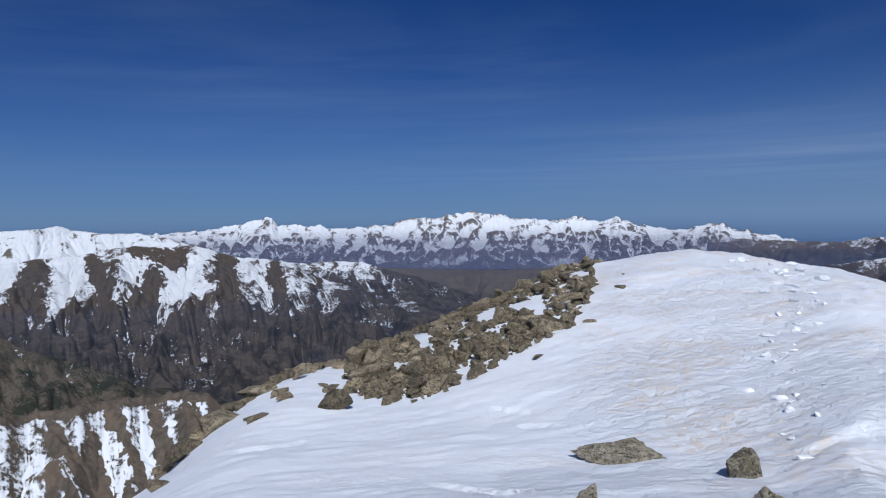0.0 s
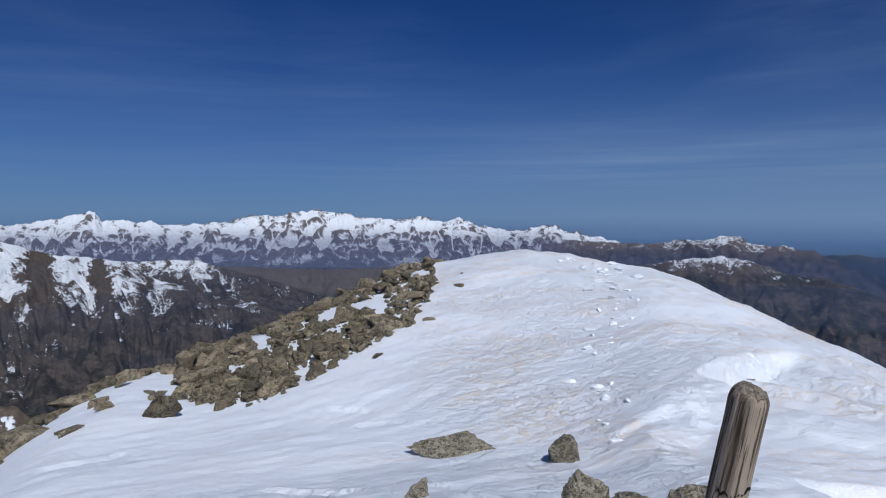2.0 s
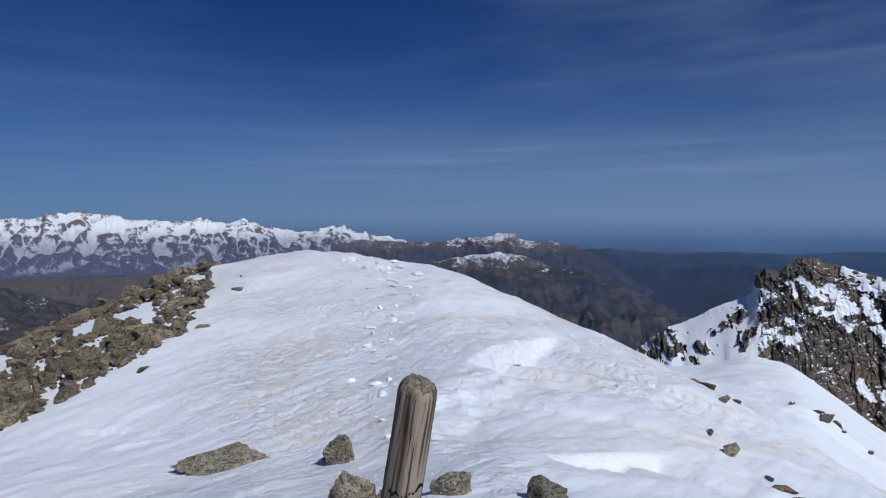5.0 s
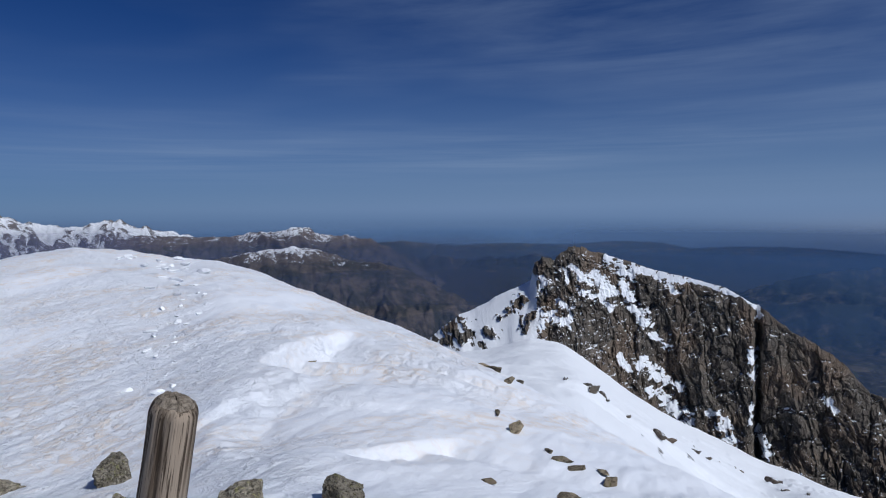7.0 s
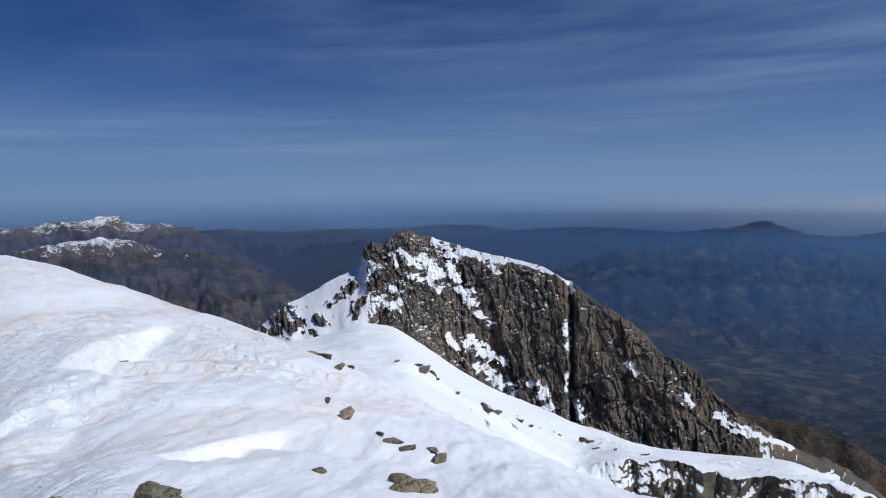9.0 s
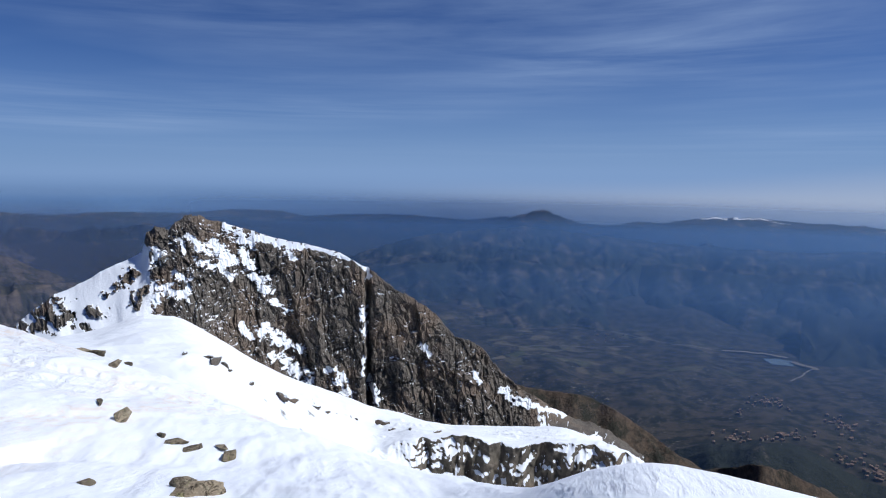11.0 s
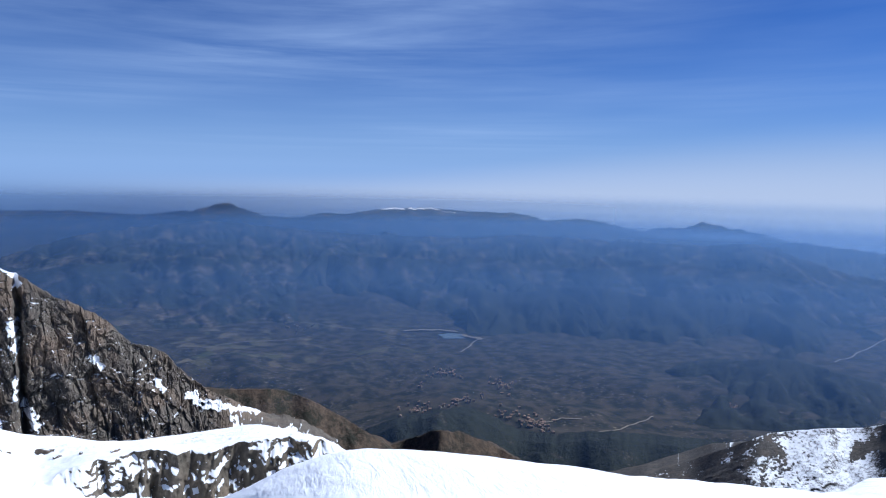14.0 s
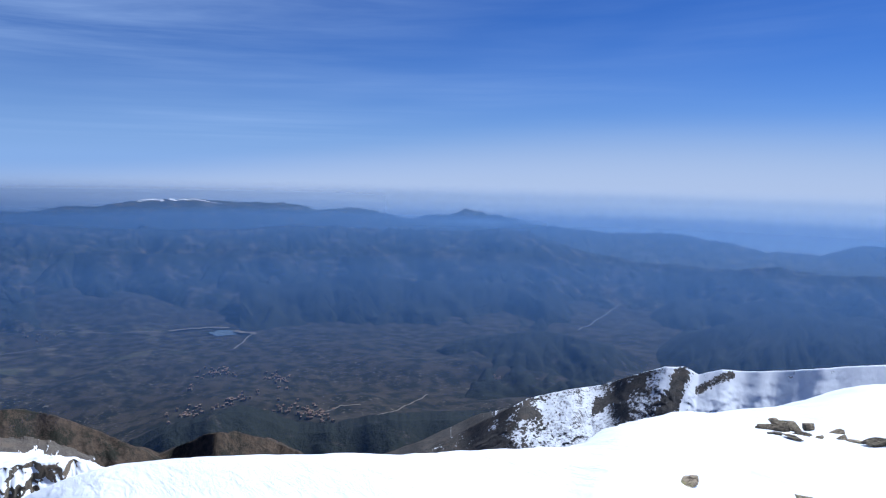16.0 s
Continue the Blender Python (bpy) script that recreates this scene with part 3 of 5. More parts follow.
# ---------------------------------------------------------------- the land all round
def base_height(az, r):
    k = [(60, -52), (150, -135), (300, -225), (600, -345), (1000, -425), (1500, -470), (2000, -470), (2500, -445), (3200, -420), (4000, -360), (4600, -330), (4990, -330)]
    z = spline([q[0] for q in k], [q[1] for q in k], r)
    z = z - np.interp(r, [2300, 3200, 4000, 4700], [0, 60, 120, 150]) * step(-85, -110, az) * step(-195, -185, az)
    x, y = bearing_xy(az, r)
    amp = (0.46 - 0.22 * bell(r, 1450, 260) * bell(az, -110, 12)) * step(250, 700, r) * (1 - 0.92 * step(2600, 4300, r)) * (1 - 0.7 * step(1750, 1900, r) * step(2350, 2150, r))
    return z + amp * (55 * fbm(x / 620, y / 620, 3, 21, 0.42) + 135 * (ridged(x / 900 + 0.35 * fbm(x / 500, y / 500, 2, 44), y / 900, 4, 40, 0.42) - 0.62))


def ground():
    az = np.concatenate([np.linspace(-200, -165, 20)[:-1], np.linspace(-165, 40, 821)[:-1], np.linspace(40, 160, 61)[:-1]])
    r = np.concatenate([np.geomspace(62, 600, 45)[:-1], np.linspace(600, 2400, 170)[:-1], np.linspace(2400, 4700, 60)])
    rr, aa = np.meshgrid(r, az, indexing="ij")
    x, y = bearing_xy(aa, rr)
    ob = new("ground", grid_mesh("ground", x, y, base_height(aa, rr), VALLEY, True, True))
    tagged(ob, "hazy green and brown valley land reaching the horizon", "ground", kind="structure")


ground()


def horizon():
    """A glowing backdrop ring, painted as pale haze where land and sea air dissolve."""
    n = Nodes("glowing_haze_ring")
    held = n.nt.nodes.new("ShaderNodeAttribute")
    held.attribute_name = "veil"
    # haze tones put into the glow, paler towards the south
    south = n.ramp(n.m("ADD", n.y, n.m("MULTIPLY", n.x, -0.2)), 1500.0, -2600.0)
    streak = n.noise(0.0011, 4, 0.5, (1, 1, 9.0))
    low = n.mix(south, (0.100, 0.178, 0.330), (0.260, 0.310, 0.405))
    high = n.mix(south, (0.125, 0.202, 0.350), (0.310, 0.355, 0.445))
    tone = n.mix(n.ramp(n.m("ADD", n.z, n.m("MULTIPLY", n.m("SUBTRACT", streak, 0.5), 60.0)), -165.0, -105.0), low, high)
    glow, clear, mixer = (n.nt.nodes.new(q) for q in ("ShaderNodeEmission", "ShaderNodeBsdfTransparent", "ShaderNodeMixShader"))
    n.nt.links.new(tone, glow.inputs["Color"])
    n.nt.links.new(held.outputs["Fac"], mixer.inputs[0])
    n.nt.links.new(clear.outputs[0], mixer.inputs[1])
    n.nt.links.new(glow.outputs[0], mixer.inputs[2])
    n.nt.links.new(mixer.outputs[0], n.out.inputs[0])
    az = np.linspace(-200, 160, 361)[:-1]
    el = np.linspace(-9, 8, 121)
    ee, aa = np.meshgrid(el, az, indexing="ij")
    x, y = bearing_xy(aa, 4660 + 0 * aa)
    me = grid_mesh("glowing_haze_ring", x, y, EYE_H + 4660 * np.tan(np.radians(ee)), n.mat, True, True)
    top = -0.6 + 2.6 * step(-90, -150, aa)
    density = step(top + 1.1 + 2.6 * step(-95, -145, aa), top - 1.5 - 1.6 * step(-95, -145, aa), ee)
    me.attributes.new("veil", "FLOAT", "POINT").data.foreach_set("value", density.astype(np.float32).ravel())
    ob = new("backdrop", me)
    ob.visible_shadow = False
    tagged(ob, "glowing backdrop ring painted as pale blue haze at the horizon", "haze", kind="structure")


horizon()


def massif(name, label, knots, r_crest, r_foot, z_foot, material, cols, rows, seed, spur=60.0, jag=0.08, amp=0.35, power=1.15, wander=0.05, back=0.25, aspect=2.5, hold=1.0, bare_top=0.0, snowy=0.0, patches=(), cut=0.05, steps=26, rib=0.10):
    """A mountain: a crest along bearings, at heights seen from the summit, with spurs and gullies down its face."""
    kz, ke = [q[0] for q in knots][::-1], [q[1] for q in knots][::-1]
    az = np.linspace(kz[0], kz[-1], cols)
    el = np.interp(az, kz, ke)
    kern = np.exp(-(np.arange(-40, 41) * (az[1] - az[0]) / 0.7) ** 2)
    el_soft = np.convolve(np.pad(el, 40, "edge"), kern / kern.sum(), "valid")
    tips = el - el_soft + jag * fbm(az * 1.1, az * 0 + seed, 4, seed, 0.55)
    el = el_soft
    rc = r_crest * (1 + wander * fbm(az * 0.12, az * 0 + 3, 3, seed + 50))
    rf = r_foot * (1 + 0.6 * wander * fbm(az * 0.2, az * 0 + 8, 3, seed + 60))
    zc = EYE_H + rc * np.tan(np.radians(el))
    n_back = max(6, rows // 8)
    s = np.concatenate([np.linspace(0, 1, rows) ** 0.9, 1 + back * np.linspace(0.02, 1, n_back)])[:, None]
    t = np.clip(s, 0, 1)
    r = rf + (rc - rf) * s
    zf = np.minimum(z_foot, zc - 0.12 * (r_crest - r_foot))
    rise = zc - zf
    zl = zf + rise * t ** power - np.maximum(s - 1, 0) * rise * 1.2
    zl = zl + rc * np.radians(tips) * t ** 5
    arc = np.radians(az)[None, :] * r_crest
    down = (1 - t) * (r_crest - r_foot)
    wx = arc + 0.35 * spur * fbm(arc / spur / 1.5, down / spur / 1.5, 3, seed + 9)
    rid = ridged(wx / spur / 2.2, (down + 0.4 * arc * (aspect < 2)) / spur / 2.2 / aspect, 5, seed + 3)
    rough = fbm(arc / spur * 1.6, down / spur * 1.3, 5, seed + 7)
    keep = np.clip(t * 2.6, 0, 1) * np.clip((1 - t) * 2.4, 0, 1) ** 0.9 + 0.04 * t
    zl = zl + keep * spur * amp * ((rid - 0.62) * 1.7 + 0.55 * rough)
    dx, dy = math.radians(abs(az[1] - az[0])) * r_crest, (r_crest - r_foot) / rows
    zl[:rows], area = carve(zl[:rows], dx, dy, steps, cut * math.sqrt(dx * dy))
    soft = zl.copy()
    for _ in range(6):
        soft[1:-1, 1:-1] = 0.2 * (soft[1:-1, 1:-1] + soft[:-2, 1:-1] + soft[2:, 1:-1] + soft[1:-1, :-2] + soft[1:-1, 2:])
    dip = soft - zl
    dip = np.clip(dip / (1.5 * dip[3:rows - 3].std() + 1e-6), -1, 1)
    x2, y2 = bearing_xy(az[None, :], r + keep * spur * 0.25 * rough)
    me = grid_mesh(name, x2, y2, zl, material)
    hollow = hold * (0.75 * (0.55 - rid) + rib * dip) * np.clip(t * 4, 0, 1) - bare_top * step(0.955, 0.985, t + 0.03 * rough) + snowy * step(0.97, 0.94, t + 0.03 * rough) + 0 * zl
    # patches of snow (gain above 0) or bare rock: bearing and share of the height at both ends, half width in degrees
    for a0, t0, a1, t1, w, gain in patches:
        u = np.clip(((az[None, :] - a0) * (a1 - a0) + (t - t0) * 6 * (t1 - t0) * 6) / ((a1 - a0) ** 2 + ((t1 - t0) * 6) ** 2), 0, 1)
        dist = np.hypot(az[None, :] - a0 - u * (a1 - a0), (t - t0 - u * (t1 - t0)) * 6) / w
        hollow = hollow + gain * step(1.35, 0.75, dist + 0.55 * rough + 0.6 * fbm(arc / spur * 6, down / spur * 6, 4, seed + 21, 0.6))
    me.attributes.new("lodged", "FLOAT", "POINT").data.foreach_set("value", hollow.astype(np.float32).ravel())
    return tagged(new(name, me), label, "mountain", kind="structure")


massif("snow_range", "distant jagged mountain range covered in snow above brown slopes",
       [(40, -1.3), (25, -1.06), (22.3, -1.1), (19.4, -0.9), (17.3, -0.63), (15.1, -0.26), (13.9, 0.2), (13.25, 0.12), (12.8, -0.55), (11.5, -0.49), (9.7, -0.61), (7.9, -0.78), (5.5, -0.72),
        (3.6, -0.6), (2.2, -0.05), (-0.2, -0.08), (-1.6, 0.28), (-3.7, 0.4), (-5.4, 0.23), (-6.6, -0.07), (-8.2, -0.18), (-10.3, -0.39), (-11.7, -0.03), (-12.8, -0.23),
        (-13.7, -0.43), (-15.3, -0.17), (-16, -0.45), (-17.7, -0.93), (-19.9, -1.21), (-20.7, -1.08), (-22.0, -0.69), (-23.2, -0.79), (-24.4, -1.23), (-26, -1.54), (-29, -2.1), (-32, -2.9)],
       4480, 3450, -262, ROCK_CINTO, 1150, 100, 11, 62, 0.19, 0.75, 1.25, 0.02, 0.08, rib=0.15)
massif("dark_range", "distant bare brown range with traces of snow", [(-22, -1.9), (-26, -1.95), (-29.3, -2.13), (-31.2, -2.12), (-33.1, -1.73), (-34, -1.77), (-35.4, -1.62), (-36.3, -1.35),
       (-37.4, -1.48), (-38.5, -2.06), (-40.3, -2.13), (-42.5, -2.46), (-44.2, -3.24), (-47.1, -5.1), (-51, -7.2), (-53, -8.5)], 3700, 3050, -290, ROCK_SANP, 560, 80, 23, 65, 0.16, 0.6, cut=0.03)
massif("brown_mountain", "bare brown mountain with a thin snow cap", [(-24, -5.2), (-28.4, -4.17), (-30.7, -3.77), (-34, -3.18), (-36.3, -3.01), (-38.1, -3.26), (-40.8, -4.22), (-42.9, -4.39),
       (-45.4, -4.98), (-48.7, -6.79), (-51.8, -8.07), (-54.8, -10.3), (-58, -12)], 2300, 1500, -430, ROCK_BROWN, 640, 150, 31, 50, 0.10, 0.75, cut=0.02)
massif("brown_plateau", "broad brown upland in front of the snow range", [(24, -5), (18, -4.3), (8, -3.9), (0, -4.35), (-6, -4.45), (-12, -4.2), (-20, -4.1), (-30, -4.3), (-36, -5)], 3350, 2400, -425, UPLAND, 500, 80, 37, 90, 0.05, 0.4)
massif("snow_massif", "broad white snow massif with rocky streaks", [(46, -1.2), (38, -0.9), (32.2, -0.65), (29.8, -0.54), (28.7, -0.31), (27.7, -0.66), (25.8, -0.95), (23.5, -0.96), (21.1, -1.45), (19, -2.17), (15, -3.6)],
       2950, 2400, -260, ROCK_DOME, 480, 80, 41, 50, 0.05, 0.5)
massif("far_spur", "low snowy spur behind the ridge", [(16, -3.6), (14.3, -3.44), (10.7, -3.67), (7.9, -3.55), (6, -3.64), (4.2, -4.29), (1.3, -5.0), (-1.5, -5.9), (-4.4, -6.9), (-8, -8)],
       2750, 2350, -330, ROCK_LEFT, 320, 60, 43, 45, 0.05, 0.5)
massif("snowy_ridge", "steep brown ridge with snow gullies and dark woods", [(46, -3.6), (38, -3.2), (32.3, -2.96), (30.2, -2.73), (27.7, -2.54), (25.1, -2.13), (23.5, -1.91), (21.1, -2.11), (19.4, -1.94),
       (16.9, -2.77), (15.6, -3.08), (13.8, -3.22), (11.6, -3.6), (9.8, -4.73), (6.1, -6.0), (3.3, -6.77), (0.9, -7.14), (-1.5, -8.26), (-4.4, -10.2), (-9, -12.5)],
       2150, 1150, -345, ROCK_LEFT, 950, 170, 47, 85, 0.08, 0.62, 1.1, rib=0.14,
       patches=[(26.6, 0.95, 25.9, 0.78, 0.45, -0.8), (23.6, 0.97, 20.2, 0.92, 0.35, -0.7), (22.2, 0.80, 23.4, 0.58, 0.65, -0.9), (17.0, 0.93, 16.9, 0.60, 0.75, -1.0), (30.2, 0.90, 31.6, 0.60, 0.8, -0.9),
                (25.6, 0.72, 26.4, 0.50, 0.5, -0.9), (13.2, 0.90, 12.4, 0.70, 0.5, -0.8), (18.6, 0.92, 20.4, 0.62, 0.30, 0.5), (23.9, 0.86, 25.2, 0.60, 0.25, 0.5), (27.6, 0.88, 29.4, 0.58, 0.30, 0.5)])
massif("near_crag_slope", "dark rocky slope with scattered snow", [(50, -7), (40, -6.5), (32.5, -8.1), (30.5, -9.45), (28.3, -10.2), (26.5, -11), (23, -12.8), (17.2, -14.7), (12, -18)], 760, 520, -215, CRAG_SLOPE, 420, 80, 53, 30, 0.10, 0.7)
massif("near_crag", "jagged brown crag above steep snow", [(50, -13.2), (40, -13.4), (32.7, -13.55), (28.5, -13.6), (24.2, -13.2), (22.7, -13.6), (20.2, -13.2), (18.5, -13.7), (17.2, -14.9), (15.9, -16.6), (12, -20)], 430, 270, -165, CRAG, 520, 130, 59, 34, 0.22, 0.32, aspect=1.3, hold=0.35, bare_top=0.7, snowy=0.12, cut=0.012,
       patches=[(31.0, 0.55, 28.5, 0.25, 0.30, -1.05), (27.0, 0.8, 25.0, 0.35, 0.4, -1.05), (24.0, 0.5, 22.0, 0.1, 0.35, -1.05), (22.6, 0.9, 20.6, 0.5, 0.35, -1.05), (29.5, 0.9, 27.6, 0.7, 0.3, -1.05), (20.0, 0.85, 17.6, 0.4, 0.6, -1.05), (26.4, 0.25, 24.6, 0.0, 0.4, -1.05), (25.6, 0.95, 23.2, 0.62, 0.30, -1.05), (24.6, 0.62, 22.6, 0.28, 0.28, -1.05)])
massif("far_hills", "faint blue hills on the horizon", [(-38, -3.0), (-45, -2.6), (-49.6, -3.0), (-54, -2.8), (-58.8, -2.9), (-62.6, -2.6), (-66, -2.65), (-68.3, -3.1), (-73, -2.9), (-77, -2.95), (-81.9, -3.31),
       (-84.8, -2.93), (-87, -3.4)], 4500, 3900, -380, HILL_EAST, 420, 40, 61, 140, 0.05, 0.2, 1.1, 0.02, 0.08)
massif("east_range", "hazy wooded mountain range with a peak and a snowy top", [(-80, -4.2), (-83.2, -3.77), (-86.8, -2.6), (-88.1, -2.28), (-89, -2.67), (-90.8, -3.29), (-93.2, -3.49), (-95.7, -3.08), (-97.8, -3.14), (-99.9, -2.75),
       (-102.2, -2.53), (-104.9, -2.52), (-107.6, -2.74), (-112.3, -2.82), (-114.5, -3.38), (-117, -3.11), (-119, -3.34), (-121.8, -4.0), (-125.3, -4.4), (-130, -5)], 4150, 2900, -430, HILL_EAST, 850, 110, 67, 240, 0.10, 0.32, 1.0, 0.03, 0.1, 1.1, 0.1,
       patches=[(-100.6, 0.99, -102.4, 0.985, 0.10, 1.75), (-102.9, 0.985, -105.2, 0.985, 0.09, 1.7), (-105.0, 0.975, -106.8, 0.955, 0.08, 1.7)])
massif("south_east_range", "faint blue coastal hills in haze", [(-117, -4.4), (-121.8, -4.1), (-123.7, -3.6), (-125.3, -3.59), (-126.5, -3.07), (-128.3, -3.37), (-131, -3.8), (-132.4, -4.2), (-135.5, -4.48), (-138.8, -4.72), (-143.5, -4.48),
       (-145.4, -4.8), (-148, -5.12), (-150.1, -5.53), (-153.9, -5.54), (-156.7, -4.62), (-160, -4.8), (-175, -5)], 4230, 3750, -480, HILL_EAST, 600, 50, 71, 150, 0.12, 0.2, 1.1, 0.02, 0.08)
massif("wooded_hills", "wooded foothills in front of the range", [(-68, -8), (-73, -6.1), (-77.5, -4.7), (-81.9, -4.2), (-86.7, -3.71), (-90.4, -4.14), (-95.6, -4.59), (-100.8, -4.88), (-107.6, -4.95), (-112.4, -4.62),
       (-120, -4.87), (-126.6, -4.94), (-128.4, -4.76), (-129.8, -4.6), (-132, -4.81), (-133.4, -5.42), (-136.9, -6.32), (-140.6, -6.9), (-150, -7.2), (-162, -6.6), (-175, -6.6)], 3300, 2150, -500, HILL_EAST, 850, 130, 73, 240, 0.14, 0.34, 1.0, 0.04, 0.15, 1.1, 0.1)


def rolling(az0, az1, dip, swing, seed, gap):
    """A crest line that rises and falls at random about a dip, cut by the river's valley."""
    return [(a, dip + swing * float(fbm(np.array(a * 0.09), np.array(seed * 1.7), 3, seed)) - gap * float(bell(a, -138.8, 3.2))) for a in np.arange(az0, az1, -1.5)]


massif("middle_hills", "hazy wooded hills between valley and range", rolling(-70, -178, -6.9, 0.9, 107, 2.2), 2780, 2250, -490, HILL_EAST, 620, 70, 107, 120, 0.10, 0.45, wander=0.07, aspect=1.3, cut=0.03)
massif("low_hills", "low dark wooded hills above the valley floor", rolling(-108, -178, -9.3, 1.0, 109, 5.5), 2320, 1960, -490, HILL_DARK, 460, 60, 109, 90, 0.10, 0.45, wander=0.07, aspect=1.3, cut=0.03)
massif("dark_hill", "dark wooded hill rising from the valley", [(-112, -18.5), (-120.5, -16.3), (-123.9, -15.1), (-127.2, -14.1), (-130.6, -13.4), (-133.4, -13.0), (-135.8, -13.35), (-139.1, -13.9), (-142.9, -16.9), (-148, -18)], 1750, 1350, -480, HILL_DARK, 320, 60, 79, 55, 0.1, 0.5)
massif("long_dark_hill", "long dark wooded ridge in haze", [(-136, -18), (-141.9, -14.8), (-144.4, -12.7), (-147.7, -11.3), (-151.2, -10.2), (-153.1, -10.0), (-155.4, -10.4), (-158.4, -10.3), (-175, -9.5)], 1900, 1350, -480, HILL_DARK, 320, 60, 83, 65, 0.1, 0.5)
massif("brown_slope", "brown stony hillside below the cliffs", [(-72, -14), (-84.8, -16.6), (-87.4, -17), (-92.5, -17.4), (-94.6, -18.2), (-96.3, -19.1), (-98.5, -20.4), (-100.3, -21.4), (-105, -25)], 620, 420, -300, HILL_NEAR, 420, 100, 89, 30, 0.06, 0.45, cut=0.012)
massif("wooded_spur", "dark pine covered spur above the villages", [(-96, -23), (-101.7, -20.6), (-104, -20.1), (-105.9, -19.5), (-107.8, -19.4), (-110.2, -20.3), (-112.7, -21.4), (-115.7, -21.5), (-120, -20.7), (-128, -20.5), (-136, -21)], 980, 720, -390, HILL_DARK, 360, 60, 97, 40, 0.08, 0.30, cut=0.02)
massif("brown_knoll", "rounded brown grassy knoll", [(-95, -25), (-99.4, -22.8), (-100.8, -22.3), (-103.5, -21.4), (-105.4, -20.85), (-107.4, -20.86), (-109.8, -21.6), (-112.8, -22.9), (-118, -26)], 640, 520, -300, HILL_NEAR, 260, 70, 101, 30, 0.10, 0.3, cut=0.015)
massif("black_ridge", "snowy ridge with black rock outcrops", [(-114, -26), (-123, -23.05), (-126, -21.7), (-129.4, -20), (-132.2, -18.5), (-135.5, -17.6), (-138.3, -17), (-141.5, -15.7), (-143.2, -15.1), (-144.8, -14.9), (-145.8, -15.4),
       (-147.5, -14.8), (-149.6, -14.7), (-152.7, -14.15), (-156.3, -13.3), (-158.7, -12.8), (-175, -11.5)], 230, 168, -92, BLACK_RIDGE, 640, 130, 103, 6, 0.03, 0.13, aspect=1.2, hold=0.08, snowy=0.08, cut=0.008,
       patches=[(-144.5, 0.94, -142.9, 0.66, 0.48, -0.8), (-140.2, 0.5, -138.8, 0.42, 0.40, -0.7), (-141.3, 0.93, -138.0, 0.85, 0.28, -0.7), (-145.8, 0.90, -148.3, 0.97, 0.16, -0.6), (-137.5, 0.35, -134.5, 0.2, 0.6, -0.6), (-131.5, 0.92, -133.0, 0.85, 0.3, -0.6),
                (-123.0, 0.6, -129.0, 0.1, 1.5, -0.45), (-110.0, 0.5, -123.5, 0.5, 6.5, -0.8), (-149.5, 0.7, -165.0, 0.75, 3.4, 0.3), (-121.0, 0.6, -139.5, 0.55, 3.2, -0.24)])


# ---------------------------------------------------------------- the rock peak beside the summit
PEAK = [(-46, -11.5), (-47.2, -10.9), (-48.9, -9.6), (-49.9, -8.74), (-51.2, -8.34), (-54, -6.8), (-55.9, -5.93), (-56.2, -4.5), (-56.9, -3.96), (-57.9, -4.1), (-58.3, -3.6), (-59.8, -3.17),
        (-61.7, -3.58), (-63.6, -4.17), (-65.9, -4.92), (-68.3, -5.4), (-71.1, -6.1), (-73.5, -7.5), (-75.8, -9.1), (-78.5, -10.6), (-80.7, -12.8), (-83.3, -13.9), (-85, -15.9), (-87.5, -17.5), (-90.3, -18.8), (-94.1, -19.9), (-97, -21.5)]
FOOT = [(-46, -12.6), (-52, -11.85), (-55.8, -10.9), (-58.7, -11.2), (-61.5, -13.1), (-65.4, -15.5), (-68.2, -16.8), (-71.1, -17.9), (-73.9, -18.9), (-76.7, -19.4), (-80.4, -20.4), (-84.7, -20.35), (-90.4, -20), (-94.1, -21.1), (-97, -22.2)]


def along(knots, az, soft=0.0):
    v = np.interp(az, [q[0] for q in knots][::-1], [q[1] for q in knots][::-1])
    if soft:
        kern = np.exp(-(np.arange(-60, 61) * (az[1] - az[0]) / soft) ** 2)
        v = np.convolve(np.pad(v, 60, "edge"), kern / kern.sum(), "valid")
    return v


# snow lodged on the peak, bearing and dip at both ends of each band and its half width: about the top, across the face, up the shoulder, on the low shelf
TOP_SNOW = [(-62.1, -3.82, -63.2, -4.86, 0.42), (-63.2, -4.86, -64.1, -5.61, 0.37), (-64.2, -4.76, -66.3, -5.23, 0.37), (-66.3, -5.32, -67.9, -5.55, 0.32), (-66.8, -5.93, -67.5, -6.63, 0.21), (-68.6, -5.54, -71.4, -6.39, 0.26),
            (-71.4, -6.39, -73.1, -7.18, 0.21), (-61.3, -5.71, -62.4, -6.75, 0.63), (-63.4, -5.94, -64.2, -7.83, 0.42), (-64.2, -7.83, -65.3, -9.22, 0.47), (-65.3, -9.92, -66.9, -10.92, 0.26), (-59.2, -4.75, -60.9, -6.08, 0.32),
            (-60.1, -6.88, -61.8, -7.22, 0.32), (-61.8, -7.22, -62.3, -8.07, 0.26), (-58.7, -4.98, -59.0, -6.17, 0.16)]
